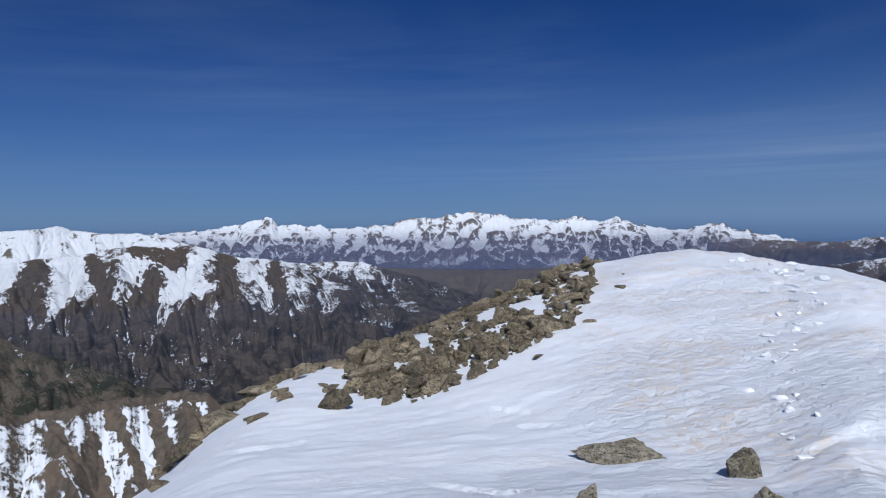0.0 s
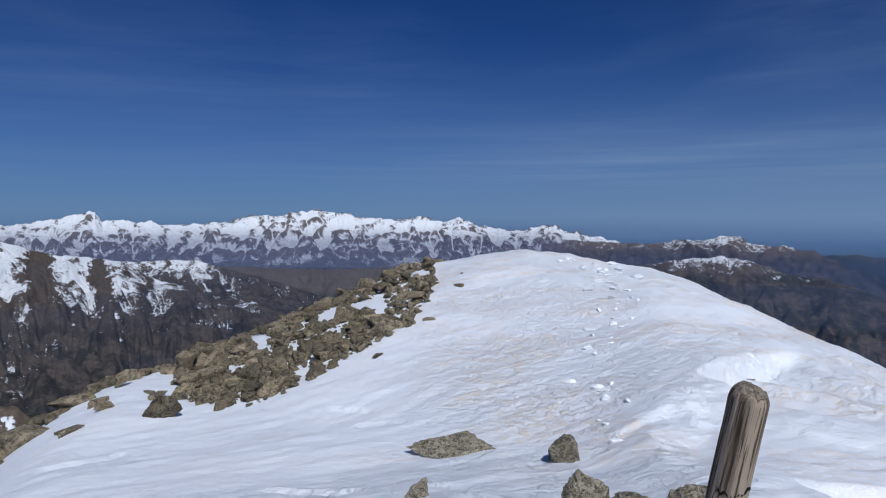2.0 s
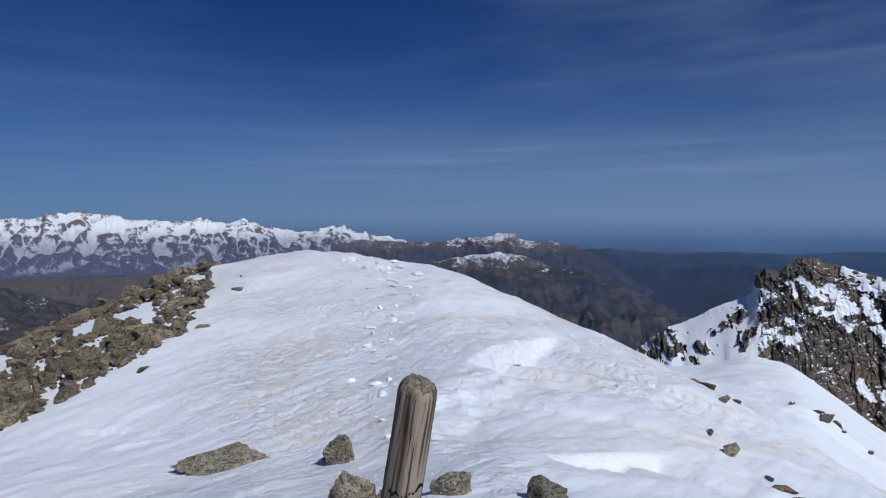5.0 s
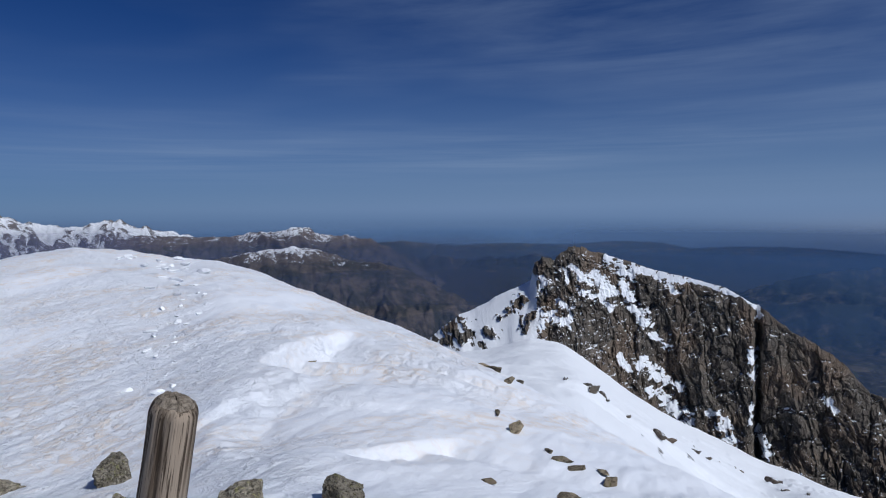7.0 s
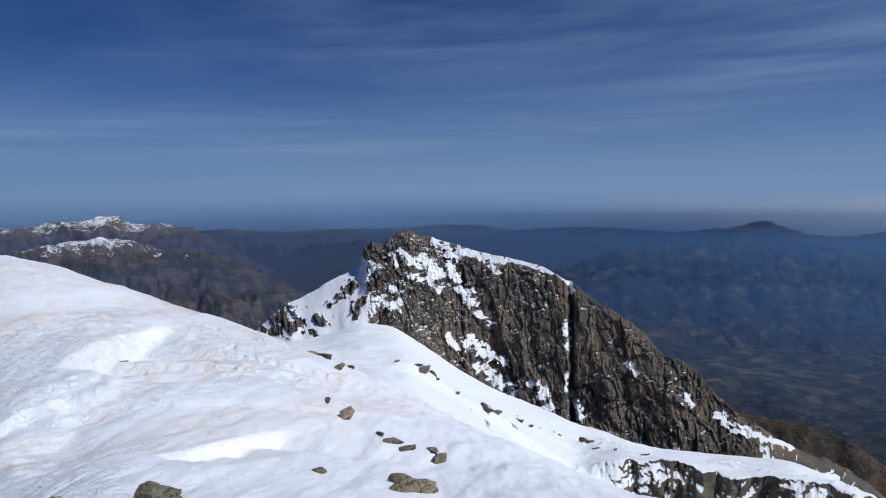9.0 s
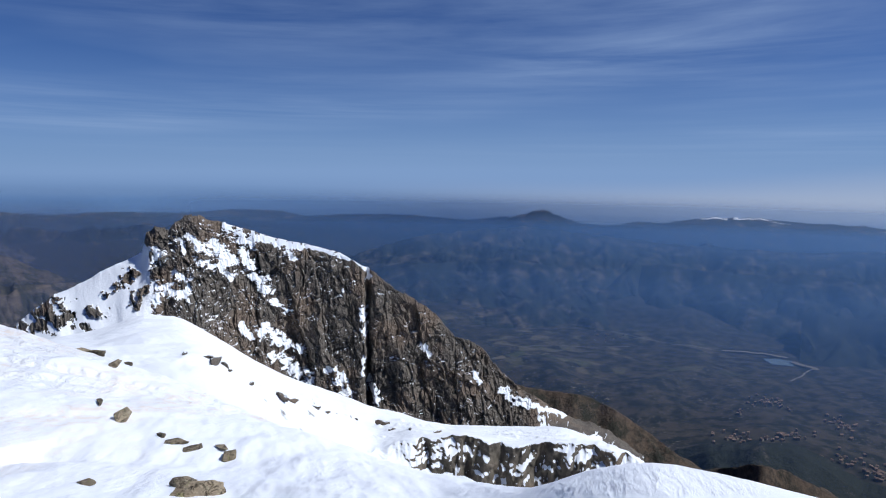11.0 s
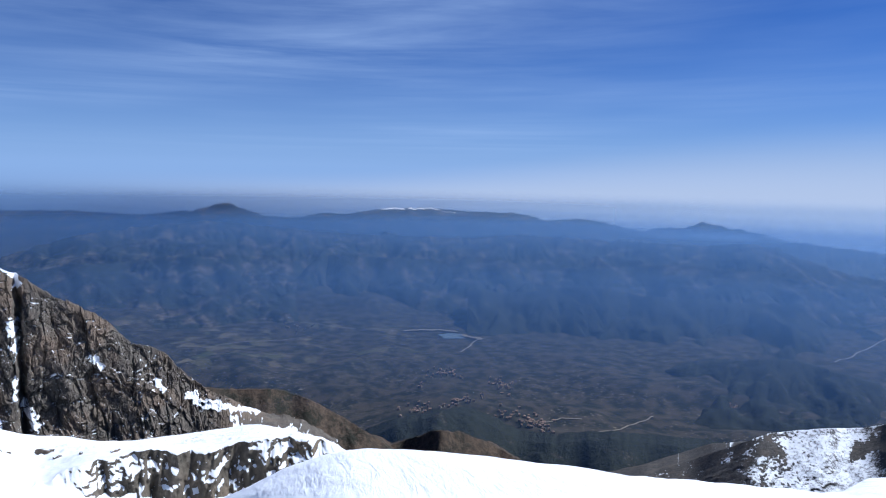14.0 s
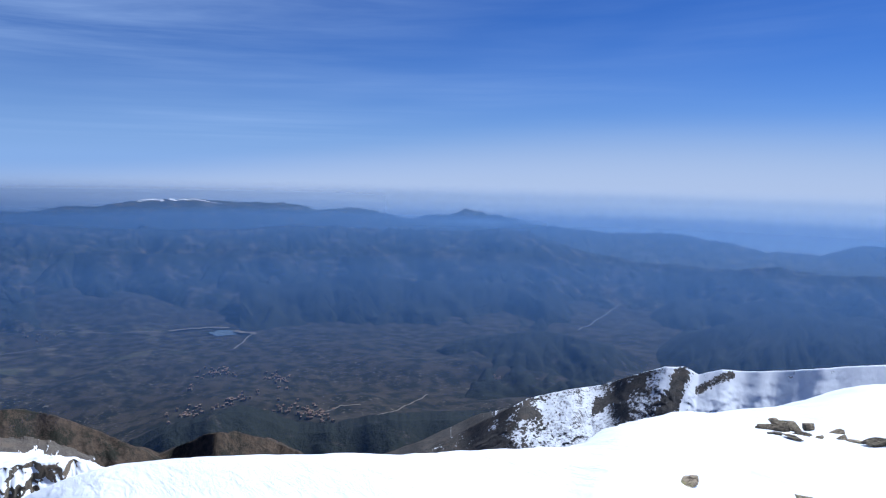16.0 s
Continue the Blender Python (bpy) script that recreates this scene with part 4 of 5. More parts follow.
FACE_SNOW = [(-64.8, -12.39, -66.3, -13.37, 0.47), (-66.3, -13.37, -67.8, -14.11, 0.32), (-63.2, -11.95, -64.0, -12.95, 0.26), (-73.5, -7.58, -73.5, -8.36, 0.21), (-73.1, -10.87, -73.3, -12.89, 0.26), (-73.2, -14.68, -73.1, -16.23, 0.16),
             (-73.7, -17.28, -74.4, -18.40, 0.32), (-65.7, -14.44, -67.2, -15.62, 0.42), (-67.2, -15.62, -68.7, -16.51, 0.42), (-71.0, -16.35, -71.7, -17.50, 0.42), (-70.0, -15.74, -70.8, -15.79, 0.21), (-78.1, -14.00, -78.8, -14.38, 0.26),
             (-75.5, -14.89, -76.7, -14.93, 0.11), (-82.6, -15.96, -83.1, -16.90, 0.16)]
SHOULDER_SNOW = [(-56.6, -5.43, -55.4, -6.60, 0.37), (-55.5, -6.60, -55.7, -7.79, 0.32), (-55.7, -7.65, -56.4, -9.68, 0.47), (-56.9, -6.15, -56.4, -7.09, 0.26), (-56.5, -8.51, -58.9, -9.10, 0.42), (-58.1, -7.49, -59.2, -8.06, 0.26)]
SHELF_SNOW = [(-85.2, -17.55, -87.0, -18.47, 0.37), (-87.0, -18.47, -90.4, -18.76, 0.26), (-88.6, -19.28, -88.9, -20.38, 0.32), (-89.5, -20.58, -93.4, -20.60, 0.21)]
# rock standing out of the snow flank above the col
BARE = [(-49.3, -9.0, -49.5, -10.45, 0.62), (-47.2, -10.9, -49.6, -10.7, 0.5), (-50.5, -10.0, -50.8, -10.63, 0.48), (-52.2, -10.21, -53.0, -10.41, 0.32), (-56.1, -8.74, -55.6, -9.20, 0.26), (-54.4, -8.24, -55.1, -7.54, 0.34),
        (-55.1, -9.33, -55.0, -8.95, 0.26), (-57.5, -7.10, -56.8, -7.57, 0.32), (-51.7, -11.31, -52.1, -11.69, 0.32), (-55.6, -9.90, -55.4, -10.18, 0.16), (-53.9, -8.70, -53.4, -9.07, 0.21)]


def band(az, el, knots, rough):
    """1 on a broken strip between two sights, 0 off it."""
    a0, e0, a1, e1, w = knots
    u = np.clip(((az - a0) * (a1 - a0) + (el - e0) * (e1 - e0)) / ((a1 - a0) ** 2 + (e1 - e0) ** 2), 0, 1)
    return step(w * 1.15, w * 0.75, np.hypot(az - a0 - u * (a1 - a0), el - e0 - u * (e1 - e0)) + 1.35 * w * rough)


def peak():
    az = np.linspace(-97, -46, 1100)
    s = np.concatenate([np.linspace(0, 1, 280), 1 + np.linspace(0.03, 0.9, 16)])[:, None]
    t = np.clip(s, 0, 1)
    ec = along(PEAK, az, 0.35)
    crag = np.interp(az, [-97, -85, -75, -73, -63, -61, -57, -55, -46], [0.08, 0.16, 0.15, 0.03, 0.03, 0.16, 0.18, 0.08, 0.12])
    tips = along(PEAK, az) - ec + crag * (0.8 * facets(az * 0.9, az * 0 + 0.5, 5)[0] + 0.5 * facets(az * 2.3, az * 0 + 0.5, 9)[0])
    ef = along(FOOT, az, 0.6) - 0.6
    rc, rf = 318 + 0 * az, 268 + 24 * step(-58, -68, az) + 5 * fbm(az * 0.3, az * 0, 3, 4)
    zc, zf = EYE_H + rc * np.tan(np.radians(ec)), EYE_H + rf * np.tan(np.radians(ef))
    az = az[None, :]
    arc, high = np.radians(az) * 290, zf + (zc - zf) * t
    left = step(-66, -57, az)                                        # gentler, snow-holding side
    r = rf + (rc - rf) * (t ** (1.0 - 0.25 * left))
    el = np.degrees(np.arctan2(high - EYE_H, r))
    # joints lean a little off the upright; columns, blocks and chips between them
    lean = arc - 0.16 * (high + 40)
    warp = lean + 1.6 * fbm(lean / 12, high / 26, 3, 66) + 0.5 * fbm(lean / 3, high / 5, 3, 67)
    tall = high + 3.0 * fbm(arc / 15, high / 15, 3, 71)
    pillar, gap = facets(warp / 13, tall / 42, 301)
    column, slit = facets(warp / 4.6 + 3.3, tall / 10, 311)
    block_, joint = facets(warp / 2.0 + 7.1, tall / 3.4, 321)
    chip, seam = facets(warp / 0.95, tall / 1.3, 331)
    butt = ridged(warp / 17, high / 60, 3, 15, 0.5)
    rock = fbm(arc / 2.2, high / 2.2, 4, 19, 0.6)
    rough = 0.8 * fbm(arc / 3.5, high / 2.6, 4, 91, 0.6) + 0.25 * chip
    snow = np.zeros(el.shape)
    for q in TOP_SNOW + FACE_SNOW + SHOULDER_SNOW + SHELF_SNOW:
        snow = np.maximum(snow, band(az, el, q, rough))
    flank = step(-56.9, -55.9, az) * step(-46, -47.0, az)
    bare = np.zeros(el.shape)
    for q in BARE:
        bare = np.maximum(bare, band(az, el, q, 1.3 * rough))
    bare = np.maximum(bare, step(-56.0, -56.3, az) * step(-57.9, -57.6, az) * step(-5.6, -5.1, el))
    snow = np.where(flank > 0.5, np.maximum(snow, 1 - step(0.2, 0.6, 0.75 * rough - 0.35)), snow) * (1 - bare)
    keep = np.clip(t * 9, 0, 1) * np.clip((1 - t) * 9, 0.12, 1) * (1 - 0.93 * flank * (1 - bare)) * (1 - 0.55 * snow) * (1 - 0.85 * step(-86.5, -90, az))
    cleft = bell(az, -73.45 - 0.25 * (1 - t) + 0.12 * fbm(high / 8, high * 0, 3, 44), 0.26) * np.clip((1 - t) * 6, 0.5, 1)
    out = 3.6 * (butt - 0.5) + 1.6 * pillar + 1.1 * column + 0.65 * block_ + 0.28 * chip + 0.2 * rock
    out = out - 1.3 * np.exp(-(gap / 0.04) ** 2) - 0.8 * np.exp(-(slit / 0.06) ** 2) - 0.4 * np.exp(-(joint / 0.08) ** 2)
    r = r - keep * out - bare * (0.5 + 0.9 * np.abs(column) + 0.5 * block_) + cleft * 10
    zl = high + keep * (0.5 * block_ + 0.3 * chip) + rc * np.radians(tips) * t ** 14 - np.maximum(s - 1, 0) * 60
    r = r + np.maximum(s - 1, 0) * 55
    rime = step(0.35, 0.75, fbm(arc / 9, high / 6, 4, 95) + 0.35 * step(-72, -60, az) - 0.3 * step(-72, -76, az))
    fleck = step(0.74, 0.84, fbm(arc / 2.6 + high / 9, high / 0.9, 4, 97, 0.6) + 0.35 * fbm(arc / 14, high / 9, 2, 98) - 0.12 * step(-72, -76, az))
    lodged = 1.1 * snow + 0.9 * fleck + 0.12 * rime - 0.9 * bare - 0.5 * (snow < 0.3) * step(-84, -87, az)
    x, y = bearing_xy(az, r)
    me = grid_mesh("rock_peak", x, y, zl, CLIFF)
    soft = np.clip(snow + 0.5 * flank, 0, 1) * (1 - bare)
    me.polygons.foreach_set("use_smooth", (soft[:-1, :-1] + soft[1:, 1:] > 1.0).ravel())
    me.attributes.new("lodged", "FLOAT", "POINT").data.foreach_set("value", (lodged + 0 * zl).astype(np.float32).ravel())
    tagged(new("rock_peak", me), "dark craggy rock peak with snow on its ledges", "mountain", kind="structure")


peak()

BOWL_LOW = [(-44, -15), (-47.5, -14.5), (-54.8, -18.5), (-61.4, -21.7), (-73, -26), (-79, -28), (-99, -29), (-104, -31)]
TONGUE = [(-44, -12.9), (-60, -14), (-70, -20), (-74.3, -22.2), (-77.5, -21.2), (-81.2, -20.95), (-86.9, -21.5), (-89.8, -21.2), (-94.3, -21.0), (-96.2, -21.5), (-98.2, -22.6), (-100, -24), (-104, -28)]
TONGUE_FOOT = [(-44, -13.2), (-60, -14.8), (-70, -21), (-74.3, -22.9), (-77, -23.3), (-80.2, -24.1), (-83, -25), (-86, -25.1), (-89.9, -24.7), (-93.8, -24), (-97.7, -23), (-100, -25), (-104, -29)]


def bowl():
    az = np.linspace(-104, -44, 700)
    el_low, el_a, el_b, el_f = along(BOWL_LOW, az, 2.5), along(TONGUE_FOOT, az, 0.8), along(TONGUE, az, 0.8), along(FOOT + [(-104, -27)], az, 0.7)
    radii = (75, 156.5, 163, 272)
    zk = np.stack([EYE_H + q * np.tan(np.radians(w)) for q, w in zip(radii, (el_low - 3, el_a, el_b, el_f + 0.10))])
    r = np.concatenate([np.linspace(75, 156.5, 30)[:-1], np.linspace(156.5, 163, 44)[:-1], np.linspace(163, 272, 70)])
    i = np.clip(np.searchsorted(radii, r, side="right") - 1, 0, 2)
    f = ((r - np.array(radii)[i]) / np.diff(radii)[i])[:, None]
    z = zk[i] * (1 - f) + zk[i + 1] * f
    arc = np.radians(az)[None, :] * 160
    cliff = bell(r, 160, 5)[:, None] * step(-70, -75, az)[None, :]
    rr = r[:, None] + cliff * ((ridged(arc / 7, z / 30, 4, 33) - 0.5) * 7 + 1.5 * fbm(arc / 3, z / 3, 4, 35))
    z = z + 0.8 * fbm(arc / 14, r[:, None] / 14, 4, 31) * step(80, 120, r)[:, None]
    spots = step(0.30, 0.55, fbm(arc / 9, r[:, None] / 9, 4, 37)) * step(172, 190, r)[:, None] * step(262, 225, r)[:, None] * step(-62, -72, az)[None, :]
    z = z + spots * 0.9 * ridged(arc / 3, r[:, None] / 3, 4, 39)
    x, y = bearing_xy(az[None, :], rr)
    ob = new("snow_bowl", grid_mesh("snow_bowl", x, y, z, BOWL))
    tagged(ob, "smooth snow bowl ending in broken cliffs", "snow slope", kind="structure")
    return az, rr + 0 * z, z


BOWL_AZ, BOWL_R, BOWL_Z = bowl()


# ---------------------------------------------------------------- haze in the valleys, painted on sheets and veils
def painted_haze_sheet(depth, inner, gain, limit, outer, colour):
    """A thin level sheet painted as haze, opacity set by distance from the summit."""
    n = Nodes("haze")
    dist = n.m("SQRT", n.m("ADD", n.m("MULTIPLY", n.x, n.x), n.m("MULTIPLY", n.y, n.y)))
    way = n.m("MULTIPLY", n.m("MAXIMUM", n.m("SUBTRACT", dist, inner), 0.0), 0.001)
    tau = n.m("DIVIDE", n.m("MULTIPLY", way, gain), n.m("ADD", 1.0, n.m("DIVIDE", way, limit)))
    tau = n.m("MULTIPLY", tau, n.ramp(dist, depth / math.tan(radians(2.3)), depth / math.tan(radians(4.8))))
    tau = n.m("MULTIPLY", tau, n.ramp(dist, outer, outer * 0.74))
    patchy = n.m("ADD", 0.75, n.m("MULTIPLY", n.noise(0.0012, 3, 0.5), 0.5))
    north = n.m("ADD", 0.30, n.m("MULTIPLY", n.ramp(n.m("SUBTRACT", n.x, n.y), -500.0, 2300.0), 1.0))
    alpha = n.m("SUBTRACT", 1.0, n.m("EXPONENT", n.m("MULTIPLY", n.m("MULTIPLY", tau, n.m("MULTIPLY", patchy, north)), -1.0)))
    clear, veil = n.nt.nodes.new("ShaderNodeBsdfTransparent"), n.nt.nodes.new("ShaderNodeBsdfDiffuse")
    # sunward brightening of the haze is put into its colour
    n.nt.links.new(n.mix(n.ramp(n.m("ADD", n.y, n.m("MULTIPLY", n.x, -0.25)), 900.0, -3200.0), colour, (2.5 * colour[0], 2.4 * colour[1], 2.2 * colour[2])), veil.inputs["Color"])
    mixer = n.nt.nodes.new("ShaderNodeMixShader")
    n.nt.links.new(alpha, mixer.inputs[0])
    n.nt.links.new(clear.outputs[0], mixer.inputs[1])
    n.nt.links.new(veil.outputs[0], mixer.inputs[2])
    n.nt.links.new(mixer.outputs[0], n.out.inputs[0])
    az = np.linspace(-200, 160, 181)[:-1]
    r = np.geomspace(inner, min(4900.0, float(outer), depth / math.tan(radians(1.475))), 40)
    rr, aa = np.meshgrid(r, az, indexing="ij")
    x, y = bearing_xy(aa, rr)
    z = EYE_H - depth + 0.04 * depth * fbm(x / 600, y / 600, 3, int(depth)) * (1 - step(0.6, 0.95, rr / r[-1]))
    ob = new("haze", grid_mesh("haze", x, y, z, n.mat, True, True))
    # no shadow cast, so the sheet leaves the land below lit
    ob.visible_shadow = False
    tagged(ob, "painted sheet standing in for thin blue haze over the valleys", "haze", kind="structure")


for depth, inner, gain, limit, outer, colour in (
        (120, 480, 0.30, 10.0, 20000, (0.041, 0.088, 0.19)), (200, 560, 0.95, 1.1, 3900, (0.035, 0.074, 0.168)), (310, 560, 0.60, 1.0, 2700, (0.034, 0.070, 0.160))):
    painted_haze_sheet(depth, inner, gain, limit, outer, colour)


def painted_haze_bank(radius, density, colour, label, az0=-178, az1=-30, through_lit=0.5):
    """An upright sheet painted as haze between two ranges; density: share hidden, from bearing and elevation."""
    n = Nodes("painted_haze_bank")
    held = n.nt.nodes.new("ShaderNodeAttribute")
    held.attribute_name = "veil"
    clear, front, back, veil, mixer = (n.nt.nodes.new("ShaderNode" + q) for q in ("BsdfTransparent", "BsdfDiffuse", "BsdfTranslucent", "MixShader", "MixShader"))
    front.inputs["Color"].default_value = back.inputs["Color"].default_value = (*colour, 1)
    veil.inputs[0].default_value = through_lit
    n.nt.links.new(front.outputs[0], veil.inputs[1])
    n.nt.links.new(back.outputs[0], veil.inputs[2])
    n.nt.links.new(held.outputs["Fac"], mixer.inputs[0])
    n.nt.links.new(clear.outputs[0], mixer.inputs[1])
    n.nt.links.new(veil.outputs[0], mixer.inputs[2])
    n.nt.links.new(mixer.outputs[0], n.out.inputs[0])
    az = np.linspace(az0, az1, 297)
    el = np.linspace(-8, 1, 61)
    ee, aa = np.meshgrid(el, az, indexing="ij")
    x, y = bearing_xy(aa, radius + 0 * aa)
    me = grid_mesh("painted_haze_bank", x, y, EYE_H + radius * np.tan(np.radians(ee)), n.mat, True)
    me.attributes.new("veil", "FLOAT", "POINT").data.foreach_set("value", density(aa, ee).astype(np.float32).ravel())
    ob = new("painted_haze_bank", me)
    ob.visible_shadow = False
    tagged(ob, label, "haze", kind="structure")


painted_haze_bank(3560, lambda a, e: step(-52, -62, a) * (1 - 0.35 * step(-100, -140, a)) * step(-0.9, -2.1, e) * 0.44 + 0.40 * bell(a, -127.5, 4.5) * bell(e, -4.15, 0.30), (0.38, 0.55, 0.82), "painted veil of thin blue haze and mist between hills and range")
painted_haze_bank(4290, lambda a, e: step(-36, -50, a) * ((0.40 - 0.18 * step(-95, -130, a)) * step(-1.5, -3.0, e) + 0.35 * step(-130, -139, a) * bell(e, -4.9, 0.8)), (0.33, 0.52, 0.82), "painted veil of blue haze behind the eastern ranges")
painted_haze_bank(3415, lambda a, e: 0.66 * step(-28, -22, a) * step(-0.4, -2.5, e), (0.105, 0.125, 0.225), "painted veil of violet haze below the snowy range", -30, 60, 0.0)
painted_haze_bank(1480, lambda a, e: 0.22 * step(-22, -28, a) * step(-62, -56, a) * step(-1.5, -4.0, e), (0.080, 0.105, 0.185), "painted veil of thin blue haze before the brown mountain", -64, -20, 0.0)
painted_haze_bank(2960, lambda a, e: 0.42 * step(-23, -29, a) * step(-56, -50, a) * step(-0.8, -3.5, e), (0.095, 0.125, 0.225), "painted veil of blue haze before the brown range", -58, -21, 0.0)


# ---------------------------------------------------------------- boulders
def part(name, bm, material, parent, label=""):
    """One mesh object under a thing or a part."""
    me = bpy.data.meshes.new(name)
    bm.to_mesh(me)
    bm.free()
    me.materials.append(material)
    ob = new(name, me)
    ob.parent = parent
    return tagged(ob, label)


def ball(subdivisions):
    bm = bmesh.new()
    bmesh.ops.create_icosphere(bm, subdivisions=subdivisions, radius=1.0)
    co = np.array([v.co[:] for v in bm.verts])
    tris = np.array([[v.index for v in f.verts] for f in bm.faces])
    bm.free()
    return co, tris


BALLS = {k: ball(k) for k in (3, 4, 5)}


def rock_mesh(name, seed, material, detail=4, shape=(1, 1, 0.7), rough=0.05, cuts=16, smooth=True):
    """A broken block: a ball cut by random planes, then roughened."""
    rnd = np.random.default_rng(seed)
    co, tris = BALLS[detail]
    normals = rnd.normal(size=(cuts, 3))
    normals /= np.linalg.norm(normals, axis=1)[:, None]
    dist = rnd.uniform(0.42, 0.9, cuts)
    reach = np.full(len(co), 1.12)
    for nn, dd in zip(normals, dist):
        c = co @ nn
        reach = np.where(c > 0.05, np.minimum(reach, dd / np.maximum(c, 0.05)), reach)
    off = Vector(rnd.uniform(-50, 50, 3))
    wob = np.array([noise.fractal(Vector(p) * 1.7 + off, 0.9, 2.1, 4) for p in co * reach[:, None]])
    if detail > 4:
        # splits and chipped steps
        split = np.array([noise.fractal(Vector((p[0] * 1.2, p[1] * 1.2, p[2] * 4.5)) + off, 0.8, 2.2, 3) for p in co * reach[:, None]])
        wob = wob + 0.55 * (np.floor(split * 3.0) / 3.0) - 1.3 * np.exp(-(np.mod(split * 1.7, 1.0) / 0.07) ** 2)
    pts = co * (reach * (1 + rough * 1.6 * wob))[:, None] * np.array(shape)
    me = raw_mesh(name, pts, tris, material, smooth)
    me.set_sharp_from_angle(angle=radians(24))
    return me


def set_rock(name, me, az, r, size, turn=0.0, tilt=(0.0, 0.0), sink=0.3, label="", group="", stretch=(1, 1, 1)):
    dx, dy = bearing_xy(az, r)
    x, y = HUB[0] + float(dx), HUB[1] + float(dy)
    ob = new(name, me)
    z = float(ground_at(np.array(x), np.array(y)))
    ob.matrix_world = pose(x, y, z + size * stretch[2] * (0.5 - sink), tilt[0], tilt[1], turn) @ Matrix.Diagonal((size * stretch[0], size * stretch[1], size * stretch[2], 1))
    return tagged(ob, label, "boulder", group)


def block_mesh(name, seed, material, corners, shape, rough, cuts):
    """An angular broken block: the hull of a few corners, chamfered, split finer and chipped."""
    rnd = random.Random(seed)
    bm = bmesh.new()
    for k in range(corners):
        v = Vector((rnd.gauss(0, 1), rnd.gauss(0, 1), rnd.gauss(0, 1))).normalized() * rnd.uniform(0.85, 1.1)
        bm.verts.new((v.x, v.y, v.z))
    hull = bmesh.ops.convex_hull(bm, input=bm.verts)
    bmesh.ops.delete(bm, geom=list({q for q in hull["geom_interior"] if isinstance(q, bmesh.types.BMVert)}), context="VERTS")
    bmesh.ops.delete(bm, geom=[v for v in bm.verts if not v.link_faces], context="VERTS")
    bmesh.ops.dissolve_limit(bm, angle_limit=radians(12), verts=bm.verts, edges=bm.edges)
    bmesh.ops.bevel(bm, geom=list(bm.edges), offset=0.045, segments=1, affect="EDGES")
    bmesh.ops.triangulate(bm, faces=bm.faces)
    bmesh.ops.subdivide_edges(bm, edges=[e for e in bm.edges if e.calc_length() > 0.25], cuts=cuts, use_grid_fill=True) if cuts else None
    bmesh.ops.triangulate(bm, faces=bm.faces)
    off = Vector((rnd.uniform(-50, 50), rnd.uniform(-50, 50), rnd.uniform(-50, 50)))
    for v in bm.verts:
        step_up = noise.fractal(v.co * 2.6 + off, 0.8, 2.1, 4)
        v.co *= 1 + rough * step_up
        v.co.x, v.co.y, v.co.z = v.co.x * shape[0], v.co.y * shape[1], v.co.z * shape[2]
    me = bpy.data.meshes.new(name)
    bm.to_mesh(me)
    bm.free()
    me.materials.append(material)
    me.shade_smooth()
    me.set_sharp_from_angle(angle=radians(26))
    return me


HERO = [rock_mesh("boulder", 300 + k, NEAR_BOULDER, 5, (1, 1, 1), 0.11, 26) for k in range(6)]
BLOCK = [block_mesh("boulder", 400 + k, BOULDER, 11, (1.1, 0.95, 0.9), 0.07, 2) for k in range(12)]

# rocks of the near snow: bearing, distance, half size, turn, stretch, mesh, share sunk
NEAR_ROCKS = [
    (-13.3, 15.6, 0.70, 162, (2.9, 0.85, 0.48), 0, 0.30), (-22.6, 14.0, 0.56, 40, (0.95, 0.9, 1.1), 1, 0.33), (-23.6, 9.4, 0.50, 10, (1.0, 0.9, 1.25), 2, 0.40),
    (-9.2, 10.3, 0.30, 20, (1.0, 0.9, 1.0), 3, 0.30), (-40.3, 8.5, 0.45, 60, (1.0, 0.9, 0.85), 4, 0.38), (-32.3, 9.0, 0.42, 15, (1.0, 0.9, 0.8), 5, 0.45), (-28.0, 8.9, 0.40, 130, (1.1, 0.9, 0.8), 1, 0.56)]
for az, r, size, turn, stretch, k, sink in NEAR_ROCKS:
    set_rock("boulder", HERO[k], az, r, size, turn, (0, 0), sink, "grey lichen-spotted boulder half buried in snow", "boulders by the post", stretch)

SLOPE_ROCKS = [
    (-55.0, 16.4, 0.30, (1.15, 0.8, 0.8)), (-53.2, 17.8, 0.22, (1.5, 0.5, 0.35)), (-57.4, 14.8, 0.16, (1, 0.8, 0.6)), (-58.6, 14.1, 0.20, (1.2, 0.8, 0.4)), (-59.8, 13.7, 0.20, (1.2, 0.8, 0.45)),
    (-62.4, 13.3, 0.27, (1, 0.8, 0.8)), (-62.0, 13.9, 0.18, (1.2, 0.8, 0.5)), (-52.6, 10.9, 0.13, (1.2, 0.8, 0.5)), (-59.3, 10.6, 0.18, (1.2, 0.8, 0.7)), (-60.5, 10.1, 0.36, (1.25, 0.7, 0.65)), (-54.3, 23.6, 0.35, (1.4, 0.6, 0.45)),
    (-55.1, 24.6, 0.28, (1.3, 0.6, 0.4)), (-52.8, 26.5, 0.36, (1.3, 0.7, 0.5)), (-51.8, 28.0, 0.30, (1.2, 0.7, 0.6))]
for k, (az, r, size, stretch) in enumerate(SLOPE_ROCKS):
    set_rock("boulder", BLOCK[k % 10], az, r, size, 37 * k, (0, 0), 0.3, "tan boulder poking out of the snow slope", "boulders on the snow slope", stretch)

